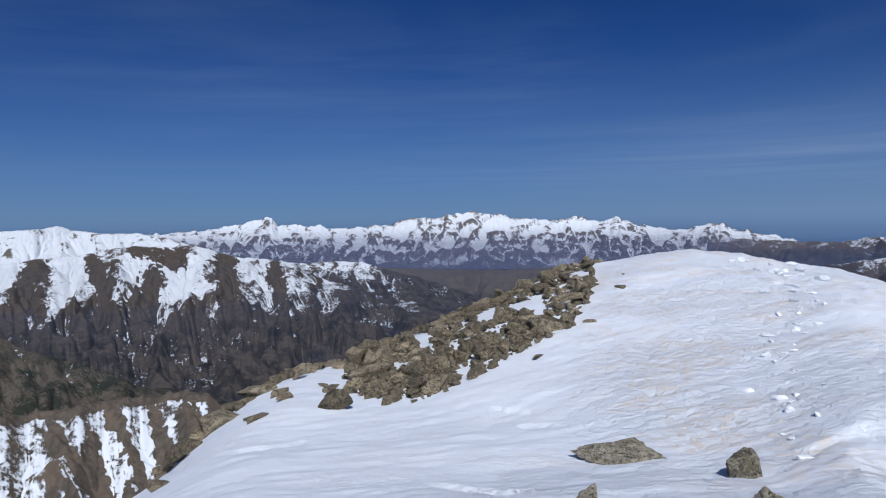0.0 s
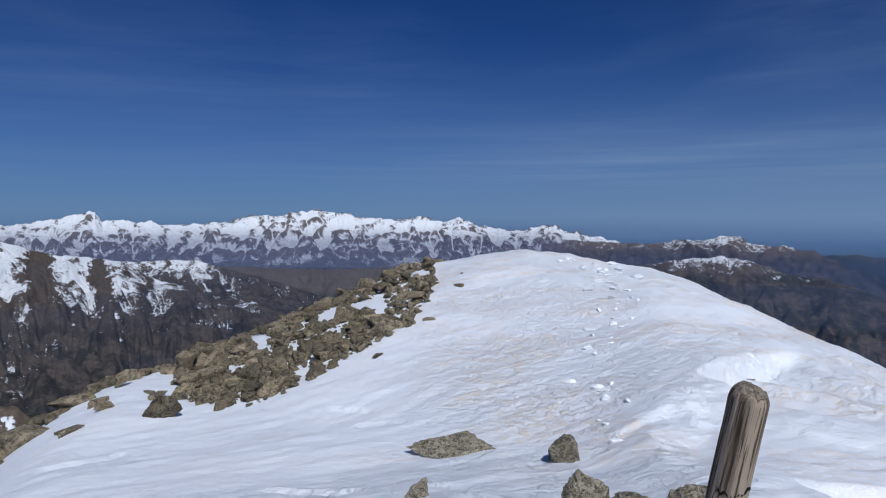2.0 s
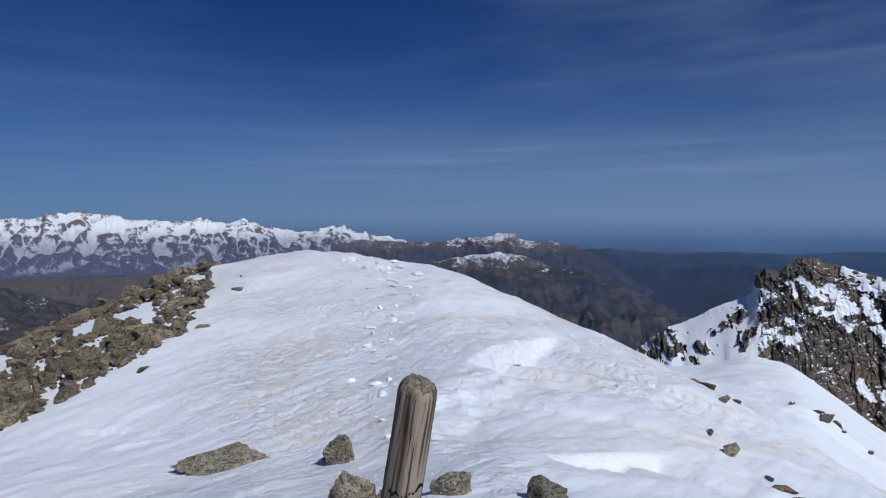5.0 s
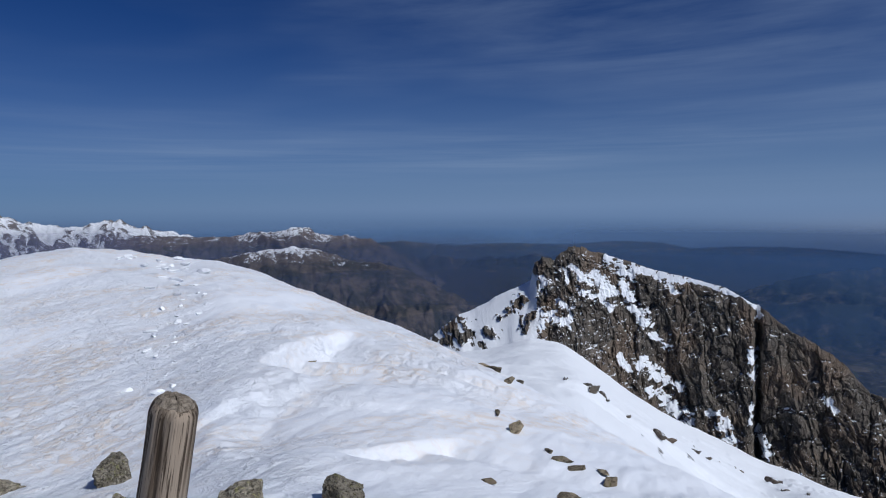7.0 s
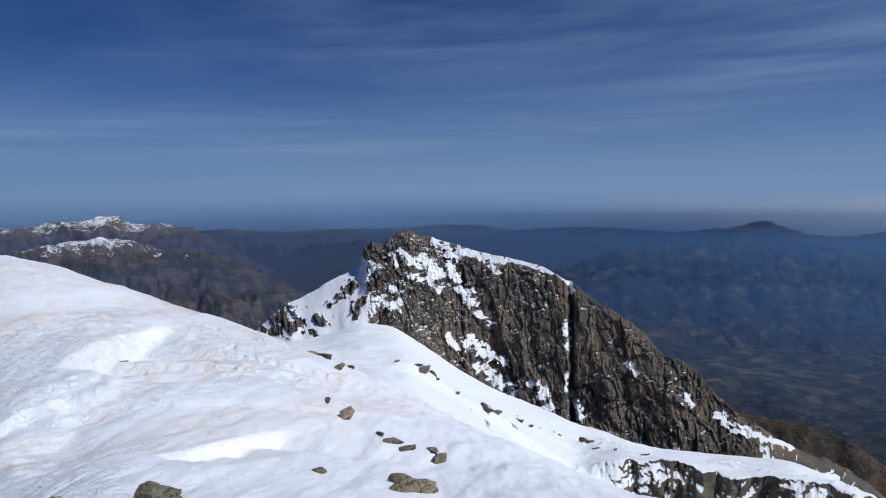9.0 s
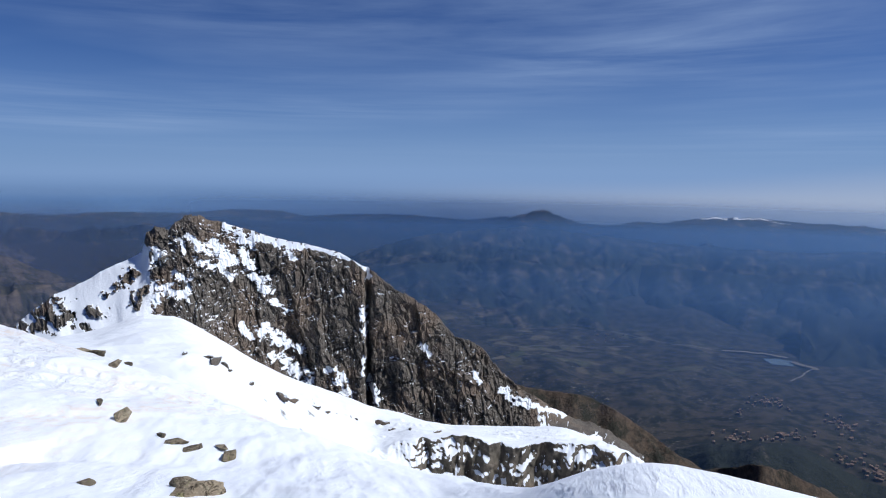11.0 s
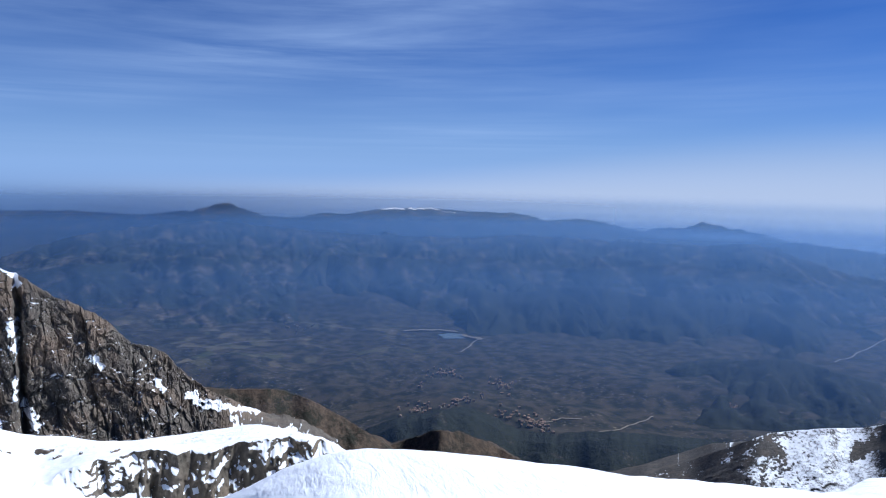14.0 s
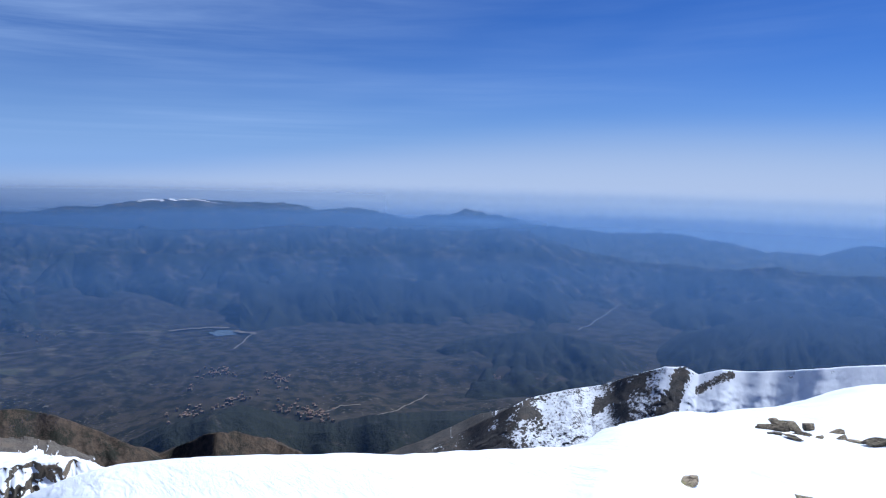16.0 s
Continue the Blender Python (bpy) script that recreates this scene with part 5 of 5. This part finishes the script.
SHOULDER_ROCKS = [
    (-150.8, 16.2, 0.32, (1.1, 0.8, 0.7)), (-149.6, 15.4, 0.30, (1.4, 0.8, 0.4)), (-152.1, 16.6, 0.24, (1.0, 0.8, 0.7)), (-150.9, 14.3, 0.20, (1.3, 0.8, 0.3)), (-151.6, 15.2, 0.17, (1.2, 0.8, 0.35)),
    (-154.0, 16.7, 0.24, (1.5, 0.7, 0.25)), (-154.4, 15.8, 0.22, (1.4, 0.8, 0.35)), (-155.3, 15.6, 0.15, (1.3, 0.8, 0.35)), (-156.7, 15.5, 0.28, (1.3, 0.8, 0.5)), (-142.4, 7.6, 0.20, (1.6, 0.8, 0.18)), (-151.1, 9.1, 0.12, (1.3, 0.8, 0.4)),
    (-149.9, 14.6, 0.14, (1.2, 0.8, 0.4)), (-153.0, 15.3, 0.13, (1.3, 0.8, 0.3)), (-150.2, 16.6, 0.22, (1.0, 0.8, 0.6))]
for k, (az, r, size, stretch) in enumerate(SHOULDER_ROCKS):
    set_rock("boulder", BLOCK[(k + 3) % 10], az, r, size, 53 * k, (0, 0), 0.25, "dark brown rock bared by melting snow", "rocks on the snow shoulder", stretch)

BROW_ROCKS = [
    (9.9, 24.0, 0.62, (0.95, 0.8, 1.05)), (10.3, 27.6, 0.50, (1.3, 0.8, 0.55)), (10.9, 28.8, 0.32, (1.2, 0.8, 0.5)), (8.8, 35.0, 0.55, (1.3, 0.9, 0.6)), (5.7, 24.3, 0.36, (0.8, 0.8, 1.0)), (6.9, 25.6, 0.30, (1.0, 0.8, 1.0)),
    (12.4, 31.5, 0.50, (1.1, 0.8, 0.6)), (12.6, 34.8, 0.60, (1.3, 0.9, 0.6)), (14.0, 26.2, 0.36, (1.1, 0.8, 0.65)), (14.3, 28.3, 0.62, (1.3, 0.7, 0.45)), (15.7, 30.3, 0.75, (1.3, 0.7, 0.5)), (16.5, 23.7, 0.42, (1.3, 0.8, 0.5)),
    (17.4, 24.5, 0.22, (1, 0.8, 0.8)), (19.0, 27.0, 0.85, (1.2, 0.8, 0.75)), (20.4, 28.0, 0.60, (1.1, 0.8, 0.6)), (21.9, 25.0, 0.72, (1.0, 0.9, 1.0)), (22.6, 24.2, 0.55, (1.0, 0.9, 0.9)), (24.3, 19.5, 0.40, (1.1, 0.9, 0.7)),
    (17.8, 30.0, 0.60, (1.2, 0.9, 0.6)), (13.6, 34.5, 0.50, (1.2, 0.9, 0.55)), (10.6, 36.5, 0.55, (1.2, 0.9, 0.5)), (23.4, 25.0, 0.5, (1, 1, 0.8)),
    (-14.3, 38.0, 0.48, (1.1, 0.8, 0.55)), (-12.2, 39.5, 0.62, (1.1, 0.8, 0.55)), (-14.8, 41.5, 0.20, (1.3, 0.6, 0.3)), (-11.8, 31.6, 0.28, (1.2, 0.8, 0.6)), (-7.4, 27.0, 0.28, (1.3, 0.8, 0.4)), (-12.9, 49.0, 0.5, (1.3, 0.8, 0.5)), (-12.0, 48.0, 0.4, (1.2, 0.9, 0.6))]
for k, (az, r, size, stretch) in enumerate(BROW_ROCKS):
    set_rock("boulder", BLOCK[k % 10], az, r, size, 71 * k, (0, 0), 0.22, "tan granite boulder set in the snowy brow", "boulders on the brow", stretch)

rnd = random.Random(19)
for k in range(34):
    az = 8.0 + 15.5 * (k + rnd.random()) / 34
    r = float(np.interp(az, BROW_AZ, BROW_FINE[2])) + rnd.uniform(-2.4, 0.4)
    size = rnd.choice((0.28, 0.4, 0.55, 0.75)) * (0.95 - 0.015 * az)
    set_rock("boulder", BLOCK[rnd.randrange(12)], az, r, size, rnd.uniform(0, 360), (rnd.uniform(-30, 30), rnd.uniform(-30, 30)), 0.24,
             "tan granite boulder set in the snowy brow", "boulders on the brow", (rnd.uniform(1.0, 1.6), rnd.uniform(0.7, 1.0), rnd.uniform(0.6, 1.0)))


def heap_edge(az):
    """The near edge of the boulder heap, by bearing."""
    return float(np.interp(az, [-13.0, -10.5, -6.3, -3.4, 0.2, 4.1, 8.6], [41, 31.5, 29, 27.0, 25, 24.2, 27.5]))


def outcrop():
    """The heap of broken blocks along the brow."""
    rnd = random.Random(7)
    placed = k = 0
    while placed < 296 and k < 9000:
        k += 1
        az = rnd.uniform(-12.6, 8.4)
        crest = float(np.interp(az, BROW_AZ, BROW_FINE[2]))
        near = heap_edge(az)
        f = rnd.random()
        r = near + (crest + 1.5 - near) * f
        gap = float(vnoise(np.array(az * 0.42 + 3.7), np.array(r * 0.17), 12))
        if gap > 0.30 or (az < -10.5 and rnd.random() < 0.5):
            continue
        size = rnd.choice((rnd.uniform(0.20, 0.34), rnd.uniform(0.20, 0.34), rnd.uniform(0.32, 0.50), rnd.uniform(0.32, 0.50), rnd.uniform(0.5, 0.78)))
        lift = rnd.uniform(0.0, 0.9) * (1 - abs(2 * f - 1))
        set_rock("boulder", BLOCK[rnd.randrange(12)], az, r, size, rnd.uniform(0, 360), (rnd.uniform(-35, 35), rnd.uniform(-35, 35)), 0.30 - lift,
                 "angular tan granite block in a lichened heap", "summit boulder heap", (rnd.uniform(0.95, 1.5), rnd.uniform(0.7, 1.05), rnd.uniform(0.6, 1.0)))
        placed += 1
    # small broken stones between the blocks
    pts, faces, base = [], [], 0
    shapes = []
    for q in range(6):
        me = block_mesh("stone", 900 + q, BOULDER, 9, (1, 0.85, 0.7), 0.03, 0)
        shapes.append((np.array([v.co[:] for v in me.vertices]), np.array([p.vertices[:] for p in me.polygons])))
        bpy.data.meshes.remove(me)
    for q in range(2300):
        az = rnd.uniform(-12.4, 8.6)
        crest = float(np.interp(az, BROW_AZ, BROW_FINE[2]))
        near = heap_edge(az)
        r = near - 0.5 + (crest + 0.5 - near) * rnd.random()
        if float(vnoise(np.array(az * 0.42 + 3.7), np.array(r * 0.17), 12)) > 0.34 - 0.08 * (r < near + 0.4):
            continue
        dx, dy = bearing_xy(az, r)
        x, y = HUB[0] + float(dx), HUB[1] + float(dy)
        size = rnd.choice((0.08, 0.12, 0.17, 0.24, 0.32)) * rnd.uniform(0.8, 1.3)
        p = shapes[q % 6][0] * size
        turned = Euler((rnd.uniform(-0.6, 0.6), rnd.uniform(-0.6, 0.6), rnd.uniform(0, 6.28))).to_matrix()
        pts.append(p @ np.array(turned).T + [x, y, float(ground_at(np.array(x), np.array(y))) + 0.25 * size])
        faces.append(shapes[q % 6][1] + base)
        base += len(p)
    ob = new("rubble", raw_mesh("rubble", np.concatenate(pts), np.concatenate(faces), BOULDER, False))
    tagged(ob, "small broken stones between the boulders", "rubble", kind="stuff")


outcrop()


# ---------------------------------------------------------------- the wooden post
def wood_material():
    n = Nodes("weathered_wood")
    tc = n.nt.nodes.new("ShaderNodeTexCoord")
    sp = tc.outputs["Object"]
    grain = n.noise(26, 6, 0.6, (1, 1, 0.035), 0.35, sp)
    fibre = n.noise(110, 4, 0.6, (1, 1, 0.03), 0.1, sp)
    broad = n.noise(7, 4, 0.6, (1, 1, 0.25), 0.3, sp)
    col = n.mix(n.ramp(grain, 0.40, 0.56), (0.115, 0.085, 0.060), (0.36, 0.285, 0.21))
    col = n.mix(n.m("MULTIPLY", n.ramp(broad, 0.42, 0.68), 0.5), col, (0.40, 0.345, 0.275))
    col = n.mix(n.m("MULTIPLY", n.ramp(fibre, 0.50, 0.40), 0.95), col, (0.055, 0.04, 0.028))
    knots = n.ramp(n.noise(13, 3, 0.5, (1, 1, 0.6), 0.2, sp), 0.30, 0.24)
    col = n.mix(n.m("MULTIPLY", knots, 0.8), col, (0.05, 0.036, 0.024))
    b = n.bump(grain, 0.012, 0.9)
    b = n.bump(fibre, 0.004, 0.8, b)
    return n.done(col, 0.95, b, 0.05)


def end_grain_material():
    n = Nodes("weathered_end_grain")
    tc = n.nt.nodes.new("ShaderNodeTexCoord")
    sp = tc.outputs["Object"]
    rings = n.noise(34, 6, 0.7, (1, 1, 1), 1.2, sp)
    col = n.mix(n.ramp(rings, 0.35, 0.65), (0.09, 0.072, 0.055), (0.34, 0.285, 0.22))
    return n.done(col, 0.9, n.bump(rings, 0.01, 0.9), 0.15)


def crack_material():
    n = Nodes("wood_crack")
    return n.done(n.mix(n.noise(60, 3), (0.012, 0.009, 0.007), (0.03, 0.022, 0.016)), 1.0, None, 0.05)


def wooden_post(top, lean):
    """A round weathered post with a domed top, split by a crack round its foot. lean: how far the top stands off, per metre."""
    height = 1.75
    tip, up = Vector(top), Vector((lean[0], lean[1], 1)).normalized()
    root = new("wooden_post")
    root.matrix_world = Matrix.Translation(tip - up * height) @ Vector((0, 0, 1)).rotation_difference(up).to_matrix().to_4x4()
    tagged(root, "weathered round wooden post leaning in the snow", "post")
    wood, end, dark = wood_material(), end_grain_material(), crack_material()
    seg, rows = 72, 90
    R = 0.0615
    a0 = np.linspace(0, 2 * np.pi, seg, endpoint=False)[None, :]
    h = np.linspace(0, height - 0.05, rows)[:, None]
    rad = R * (1.06 - 0.06 * h / height) + 0.0022 * fbm(a0 * 2.2 + 0 * h, h * 1.2 + 0 * a0, 4, 3) + 0.0060 * (ridged(a0 * 9 + 0 * h, h * 0.7 + 0 * a0, 3, 6) - 0.5)
    rad = rad - 0.004 * bell(h, height - 0.37 + 0.012 * np.sin(a0 * 2 + 1), 0.006) * step(0.2, 0.5, ridged(a0 * 1.5 + 0 * h, 0 * a0 + 0 * h, 2, 9))
    # long drying checks
    for c0, w0, d0, lo, hi in ((3.9, 0.035, 0.008, 0.2, 0.93), (5.0, 0.03, 0.007, 0.35, 0.85), (4.4, 0.022, 0.006, 0.1, 0.7), (0.6, 0.03, 0.007, 0.2, 0.9), (2.2, 0.03, 0.006, 0.3, 0.95), (5.6, 0.02, 0.005, 0.1, 0.8)):
        centre = c0 + 0.10 * np.sin(h * 5 + c0)
        rad = rad - d0 * bell(a0, centre, w0) * step(lo * height, (lo + 0.1) * height, h) * step(hi * height, (hi - 0.1) * height, h)
    # the shoulder rounds over unevenly into the worn top
    turn = np.linspace(0, 1, 24)[:, None]
    over = rad[-1:, :] * np.cos(turn * np.pi / 2 * 0.999) ** 0.5
    rise = height - 0.05 + 0.052 * np.sin(turn * np.pi / 2) + 0.006 * turn * fbm(np.cos(a0) * over * 55, np.sin(a0) * over * 55, 4, 8) + 0.008 * turn * np.cos(a0 - 2.2)
    shaft = new("shaft", grid_mesh("shaft", np.concatenate([np.cos(a0) * rad, np.cos(a0) * over[1:13]]), np.concatenate([np.sin(a0) * rad, np.sin(a0) * over[1:13]]), np.concatenate([h + 0 * a0, rise[1:13]]), wood, True, True))
    shaft.parent = root
    cap = new("domed_top", grid_mesh("domed_top", np.cos(a0) * over[12:], np.sin(a0) * over[12:], rise[12:], end, True, True))
    cap.parent = root
    tagged(cap, "grey weathered end grain")
    # the dark crack that runs across it
    bm = bmesh.new()
    rnd = random.Random(4)
    zz = height - 0.345
    last = None
    for k in range(26):
        ang = 3.5 + k * 0.085
        zz += rnd.uniform(-0.010, 0.0085)
        wdt = 0.0035 + 0.003 * rnd.random()
        rr = R * 1.045
        v = [bm.verts.new((math.cos(ang) * rr, math.sin(ang) * rr, zz + s0 * wdt)) for s0 in (-1, 1)]
        v += [bm.verts.new((math.cos(ang) * rr * 0.93, math.sin(ang) * rr * 0.93, zz + s0 * wdt)) for s0 in (-1, 1)]
        if last:
            for i0, i1 in ((0, 1), (3, 2), (1, 3), (2, 0)):
                bm.faces.new((last[i0], last[i1], v[i1], v[i0]))
        last = v
    part("crack", bm, dark, root, "dark split across the shaft")
    return root


wooden_post((1.70, 1.832, EYE_H - 0.541), (0.077, -0.189))


# ---------------------------------------------------------------- loose snow
def snow_lump_mesh(seed):
    return rock_mesh("snow_lump", seed, LOOSE_SNOW, 3, (1, 0.85, 0.6), 0.10, 9)


def loose_snow_material():
    n = Nodes("fresh_snow_lump")
    g = n.noise(30, 4, 0.6)
    return n.done(n.mix(g, (0.84, 0.855, 0.875), (0.90, 0.905, 0.915)), 0.6, n.bump(g, 0.01, 0.6), 0.25)


LOOSE_SNOW = loose_snow_material()
LUMPS = [snow_lump_mesh(700 + k) for k in range(5)]
rnd = random.Random(3)
# thrown up along the trodden track over the dome
for k in range(64):
    f = k / 63.0
    r = 15.5 + 33.0 * f ** 0.9 + rnd.uniform(-1, 1)
    az = -25.9 + rnd.gauss(0, 1.1) - 1.2 * math.sin(f * 3.1)
    size = rnd.choice((0.06, 0.10, 0.14, 0.19, 0.27)) * (0.5 + 0.8 * f)
    dx, dy = bearing_xy(az, r)
    x, y = HUB[0] + float(dx), HUB[1] + float(dy)
    ob = new("snow_lump", LUMPS[k % 5])
    ob.matrix_world = pose(x, y, float(ground_at(np.array(x), np.array(y))) + size * 0.25, 0, 0, 40 * k) @ Matrix.Diagonal((size * rnd.uniform(1, 1.9), size, size * rnd.uniform(0.7, 1.1), 1))
    tagged(ob, "loose white snow lump on the trodden track", "snow lump", "snow lumps on the track")


# ---------------------------------------------------------------- the inhabited valley
def plain_material(name, c0, c1, scale, rough=0.9):
    n = Nodes(name)
    return n.done(n.mix(n.noise(scale, 4, 0.6), c0, c1), rough, None, 0.2)


HOUSE_WALL = plain_material("pale_render", (0.30, 0.25, 0.19), (0.44, 0.37, 0.28), 0.05)
HOUSE_ROOF = plain_material("terracotta_roof", (0.17, 0.115, 0.085), (0.26, 0.18, 0.135), 0.06)
ROAD_DUST = plain_material("pale_dirt_road", (0.12, 0.10, 0.078), (0.20, 0.172, 0.135), 0.04)
WATER = plain_material("reservoir_water", (0.10, 0.14, 0.18), (0.13, 0.17, 0.21), 0.01, 0.2)


def house_meshes(w, d, h, roof):
    walls = np.array([(x, y, z) for z in (-3, h) for x, y in ((-w, -d), (w, -d), (w, d), (-w, d))], float)
    quads = [(0, 1, 5, 4), (1, 2, 6, 5), (2, 3, 7, 6), (3, 0, 4, 7)]
    a0 = raw_mesh("wall", walls, quads, HOUSE_WALL, False)
    o = 0.35
    pts = np.array([(-w - o, -d - o, h - 0.1), (w + o, -d - o, h - 0.1), (w + o, d + o, h - 0.1), (-w - o, d + o, h - 0.1), (-w - o, 0, h + roof), (w + o, 0, h + roof)])
    b0 = raw_mesh("roof", pts, [(0, 1, 5, 4), (2, 3, 4, 5)], HOUSE_ROOF, False)
    return a0, b0


HOUSES = [house_meshes(2.6, 2.0, 4.0, 1.1), house_meshes(2.0, 1.8, 5.0, 1.0), house_meshes(3.2, 2.1, 3.4, 1.2)]


def ground_reach(az, el):
    """How far off the land meets a sight line from the summit."""
    r = np.arange(500.0, 4000.0, 4.0)
    hit = base_height(az + 0 * r, r) > EYE_H + r * math.tan(radians(el))
    return float(r[np.argmax(hit)])


def village(az, el, count, wide, deep, seed, slant=0.0):
    """Houses scattered round a bearing and a dip below the horizon; spreads in degrees."""
    rnd = random.Random(seed)
    for k in range(count):
        da = max(-2.2, min(2.2, rnd.gauss(0, 1))) * wide * 1.35
        aa, ee = az + da, el + slant * da + max(-2, min(2, rnd.gauss(0, 1))) * deep * 1.7
        rr = ground_reach(aa, ee)
        x, y = (float(q) for q in bearing_xy(aa, rr))
        root = new("house")
        root.matrix_world = pose(x, y, float(base_height(np.array(aa), np.array(rr))), 0, 0, rnd.choice((0, 25, 70, 90)) + rnd.uniform(-12, 12))
        tagged(root, "small pale stone house with a terracotta roof", "house", "village houses")
        for name, me in zip(("wall", "roof"), HOUSES[k % 3]):
            ob = new(name, me)
            ob.parent = root


village(-106.2, -16.4, 30, 0.55, 0.14, 1, 0.12)
village(-111.1, -17.3, 26, 0.38, 0.20, 2, 0.40)
village(-104.6, -19.2, 26, 0.90, 0.14, 3, -0.10)
village(-107.6, -18.6, 18, 0.60, 0.12, 7, -0.15)
village(-113.8, -20.1, 44, 0.60, 0.24, 4)
village(-111.8, -19.6, 18, 0.70, 0.25, 5)
village(-129.7, -17.1, 10, 0.35, 0.10, 6)
village(-104.3, -17.5, 4, 0.20, 0.08, 8)
village(-93.8, -12.6, 10, 0.70, 0.12, 9)


def road(name, label, knots, width, lift=2.0, height=None):
    """A pale track laid over the land through bearings and distances."""
    k = np.array(knots, float)
    u = np.linspace(0, len(k) - 1, 24 * (len(k) - 1) + 1)
    az, r = np.interp(u, np.arange(len(k)), k[:, 0]), np.interp(u, np.arange(len(k)), k[:, 1])
    az = az + 0.10 * fbm(u * 0.9, u * 0, 3, len(name))
    r = r + 8 * fbm(u * 0.8, u * 0 + 5, 3, len(label))
    x, y = bearing_xy(az, r)
    tx, ty = np.gradient(x), np.gradient(y)
    ln = np.hypot(tx, ty)
    nx, ny = -ty / ln * width / 2, tx / ln * width / 2
    z = (base_height if height is None else height)(az, r) + lift
    xx, yy = np.stack([x - nx, x + nx]), np.stack([y - ny, y + ny])
    ob = new(name, grid_mesh(name, xx, yy, np.stack([z, z]), ROAD_DUST))
    tagged(ob, label, "road", kind="structure")


def sight(*knots):
    return [(az, ground_reach(az, el)) for az, el in knots]


road("road", "pale dirt road climbing a dark hillside", sight((-118.1, -20.6), (-119.8, -20.25), (-121.3, -19.75), (-122.8, -19.15), (-123.7, -18.65)), 4)
road("road", "pale country road beside the villages", sight((-114.9, -19.95), (-116.2, -19.55), (-117.9, -19.4)), 4)
road("road", "winding valley road in haze", sight((-136.4, -12.9), (-137.2, -12.5), (-137.7, -12.0), (-138.3, -11.7), (-139.6, -10.6), (-141.5, -9.9)), 5, 4)
road("road", "pale farm track on the valley floor", sight((-90.5, -11.7), (-93, -12.1), (-96, -12.5), (-99, -12.8), (-102, -12.95)), 3, 3)
road("road", "pale farm track among fields", sight((-86, -13.9), (-89, -13.6), (-92.5, -13.5), (-95.5, -13.3)), 3, 3)
road("road", "pale bank of gravel beside the reservoir", sight((-102.6, -12.98), (-104.4, -12.84), (-105.6, -12.86), (-107.2, -12.92)), 14, 4)
road("road", "pale bank of gravel below the reservoir", sight((-107.6, -13.2), (-108.2, -13.36), (-109.3, -13.5)), 18, 4)
road("road", "thin pale track below the reservoir", sight((-109.0, -13.5), (-108.4, -13.9), (-108.2, -14.2), (-107.5, -14.6)), 5, 3)
road("road", "thin pale track on the wooded slope", sight((-108, -10.2), (-110, -9.7), (-113, -9.0)), 7, 3)


POOL = ground_reach(-106.8, -13.3)


def reservoir():
    a0 = np.linspace(0, 2 * np.pi, 60, endpoint=False)[None, :]
    t = np.linspace(0.02, 1, 8)[:, None]
    wob = 1 + 0.25 * fbm(np.cos(a0) * 1.3, np.sin(a0) * 1.3, 3, 5)
    az = -106.8 + np.degrees(np.cos(a0) * t * 40 * wob / POOL)
    r = POOL + np.sin(a0) * t * 34 * wob
    x, y = bearing_xy(az, r)
    z = float(np.max(base_height(az, r))) + 1.0 + 0 * x
    ob = new("water", grid_mesh("water", x, y, z, WATER, True, True))
    tagged(ob, "small blue grey reservoir in the valley", "reservoir", kind="structure")


reservoir()

# dark outcrops breaking through the snow bowl: bearing, dip, half size, stretch
DARK_BLOCK = [rock_mesh("outcrop", 500 + k, CLIFF, 4, (1, 0.8, 0.7), 0.10, 12) for k in range(4)]
BOWL_ROCKS = [(-61.2, -14.75, 2.2, (1.5, 0.8, 0.7)), (-61.9, -15.1, 1.6, (1.3, 0.8, 0.8)), (-60.6, -14.6, 0.9, (1.2, 0.8, 0.6)), (-62.3, -15.6, 0.7, (1, 1, 0.8)), (-66.4, -17.9, 2.0, (1.3, 0.8, 0.9)), (-67.2, -18.1, 1.2, (1.4, 0.8, 0.7)),
              (-64.0, -17.8, 0.8, (1.2, 0.8, 0.8)), (-69.2, -18.7, 1.4, (1.3, 0.8, 0.8)), (-70.1, -19.1, 1.1, (1.3, 0.8, 0.6)), (-70.9, -19.3, 0.8, (1.4, 0.8, 0.6)), (-74.9, -20.2, 2.2, (1.3, 0.8, 0.8)), (-75.6, -20.6, 1.0, (1.3, 0.8, 0.7)),
              (-77.2, -20.6, 1.1, (1.3, 0.8, 0.6)), (-72.6, -19.7, 0.7, (1.4, 0.8, 0.6)), (-79.5, -20.75, 0.9, (1.5, 0.8, 0.5)), (-58.9, -13.9, 0.9, (1.4, 0.8, 0.6))]
for k, (az, el, size, stretch) in enumerate(BOWL_ROCKS):
    i = int(np.argmin(np.abs(BOWL_AZ - az)))
    r, z = BOWL_R[70:, i], BOWL_Z[70:, i]
    at = int(np.argmin(np.abs(np.degrees(np.arctan2(z - EYE_H, r)) - el)))
    x, y = (float(q) for q in bearing_xy(az, float(r[at])))
    ob = new("outcrop", DARK_BLOCK[k % 4])
    ob.matrix_world = pose(x, y, float(z[at]) + 0.1 * size, 0, 0, 61 * k) @ Matrix.Diagonal((size * stretch[0], size * stretch[1], size * stretch[2], 1))
    tagged(ob, "dark rock outcrop breaking through the snow bowl", "rock", "outcrops in the snow bowl")

# a stone added in place of the dark melt hole under the cornice
set_rock("boulder", BLOCK[2], -37.6, 23.6, 0.20, 20, (0, 0), 0.3, "small stone standing in for a dark melt hole under the cornice", "", (1.3, 0.8, 0.6))
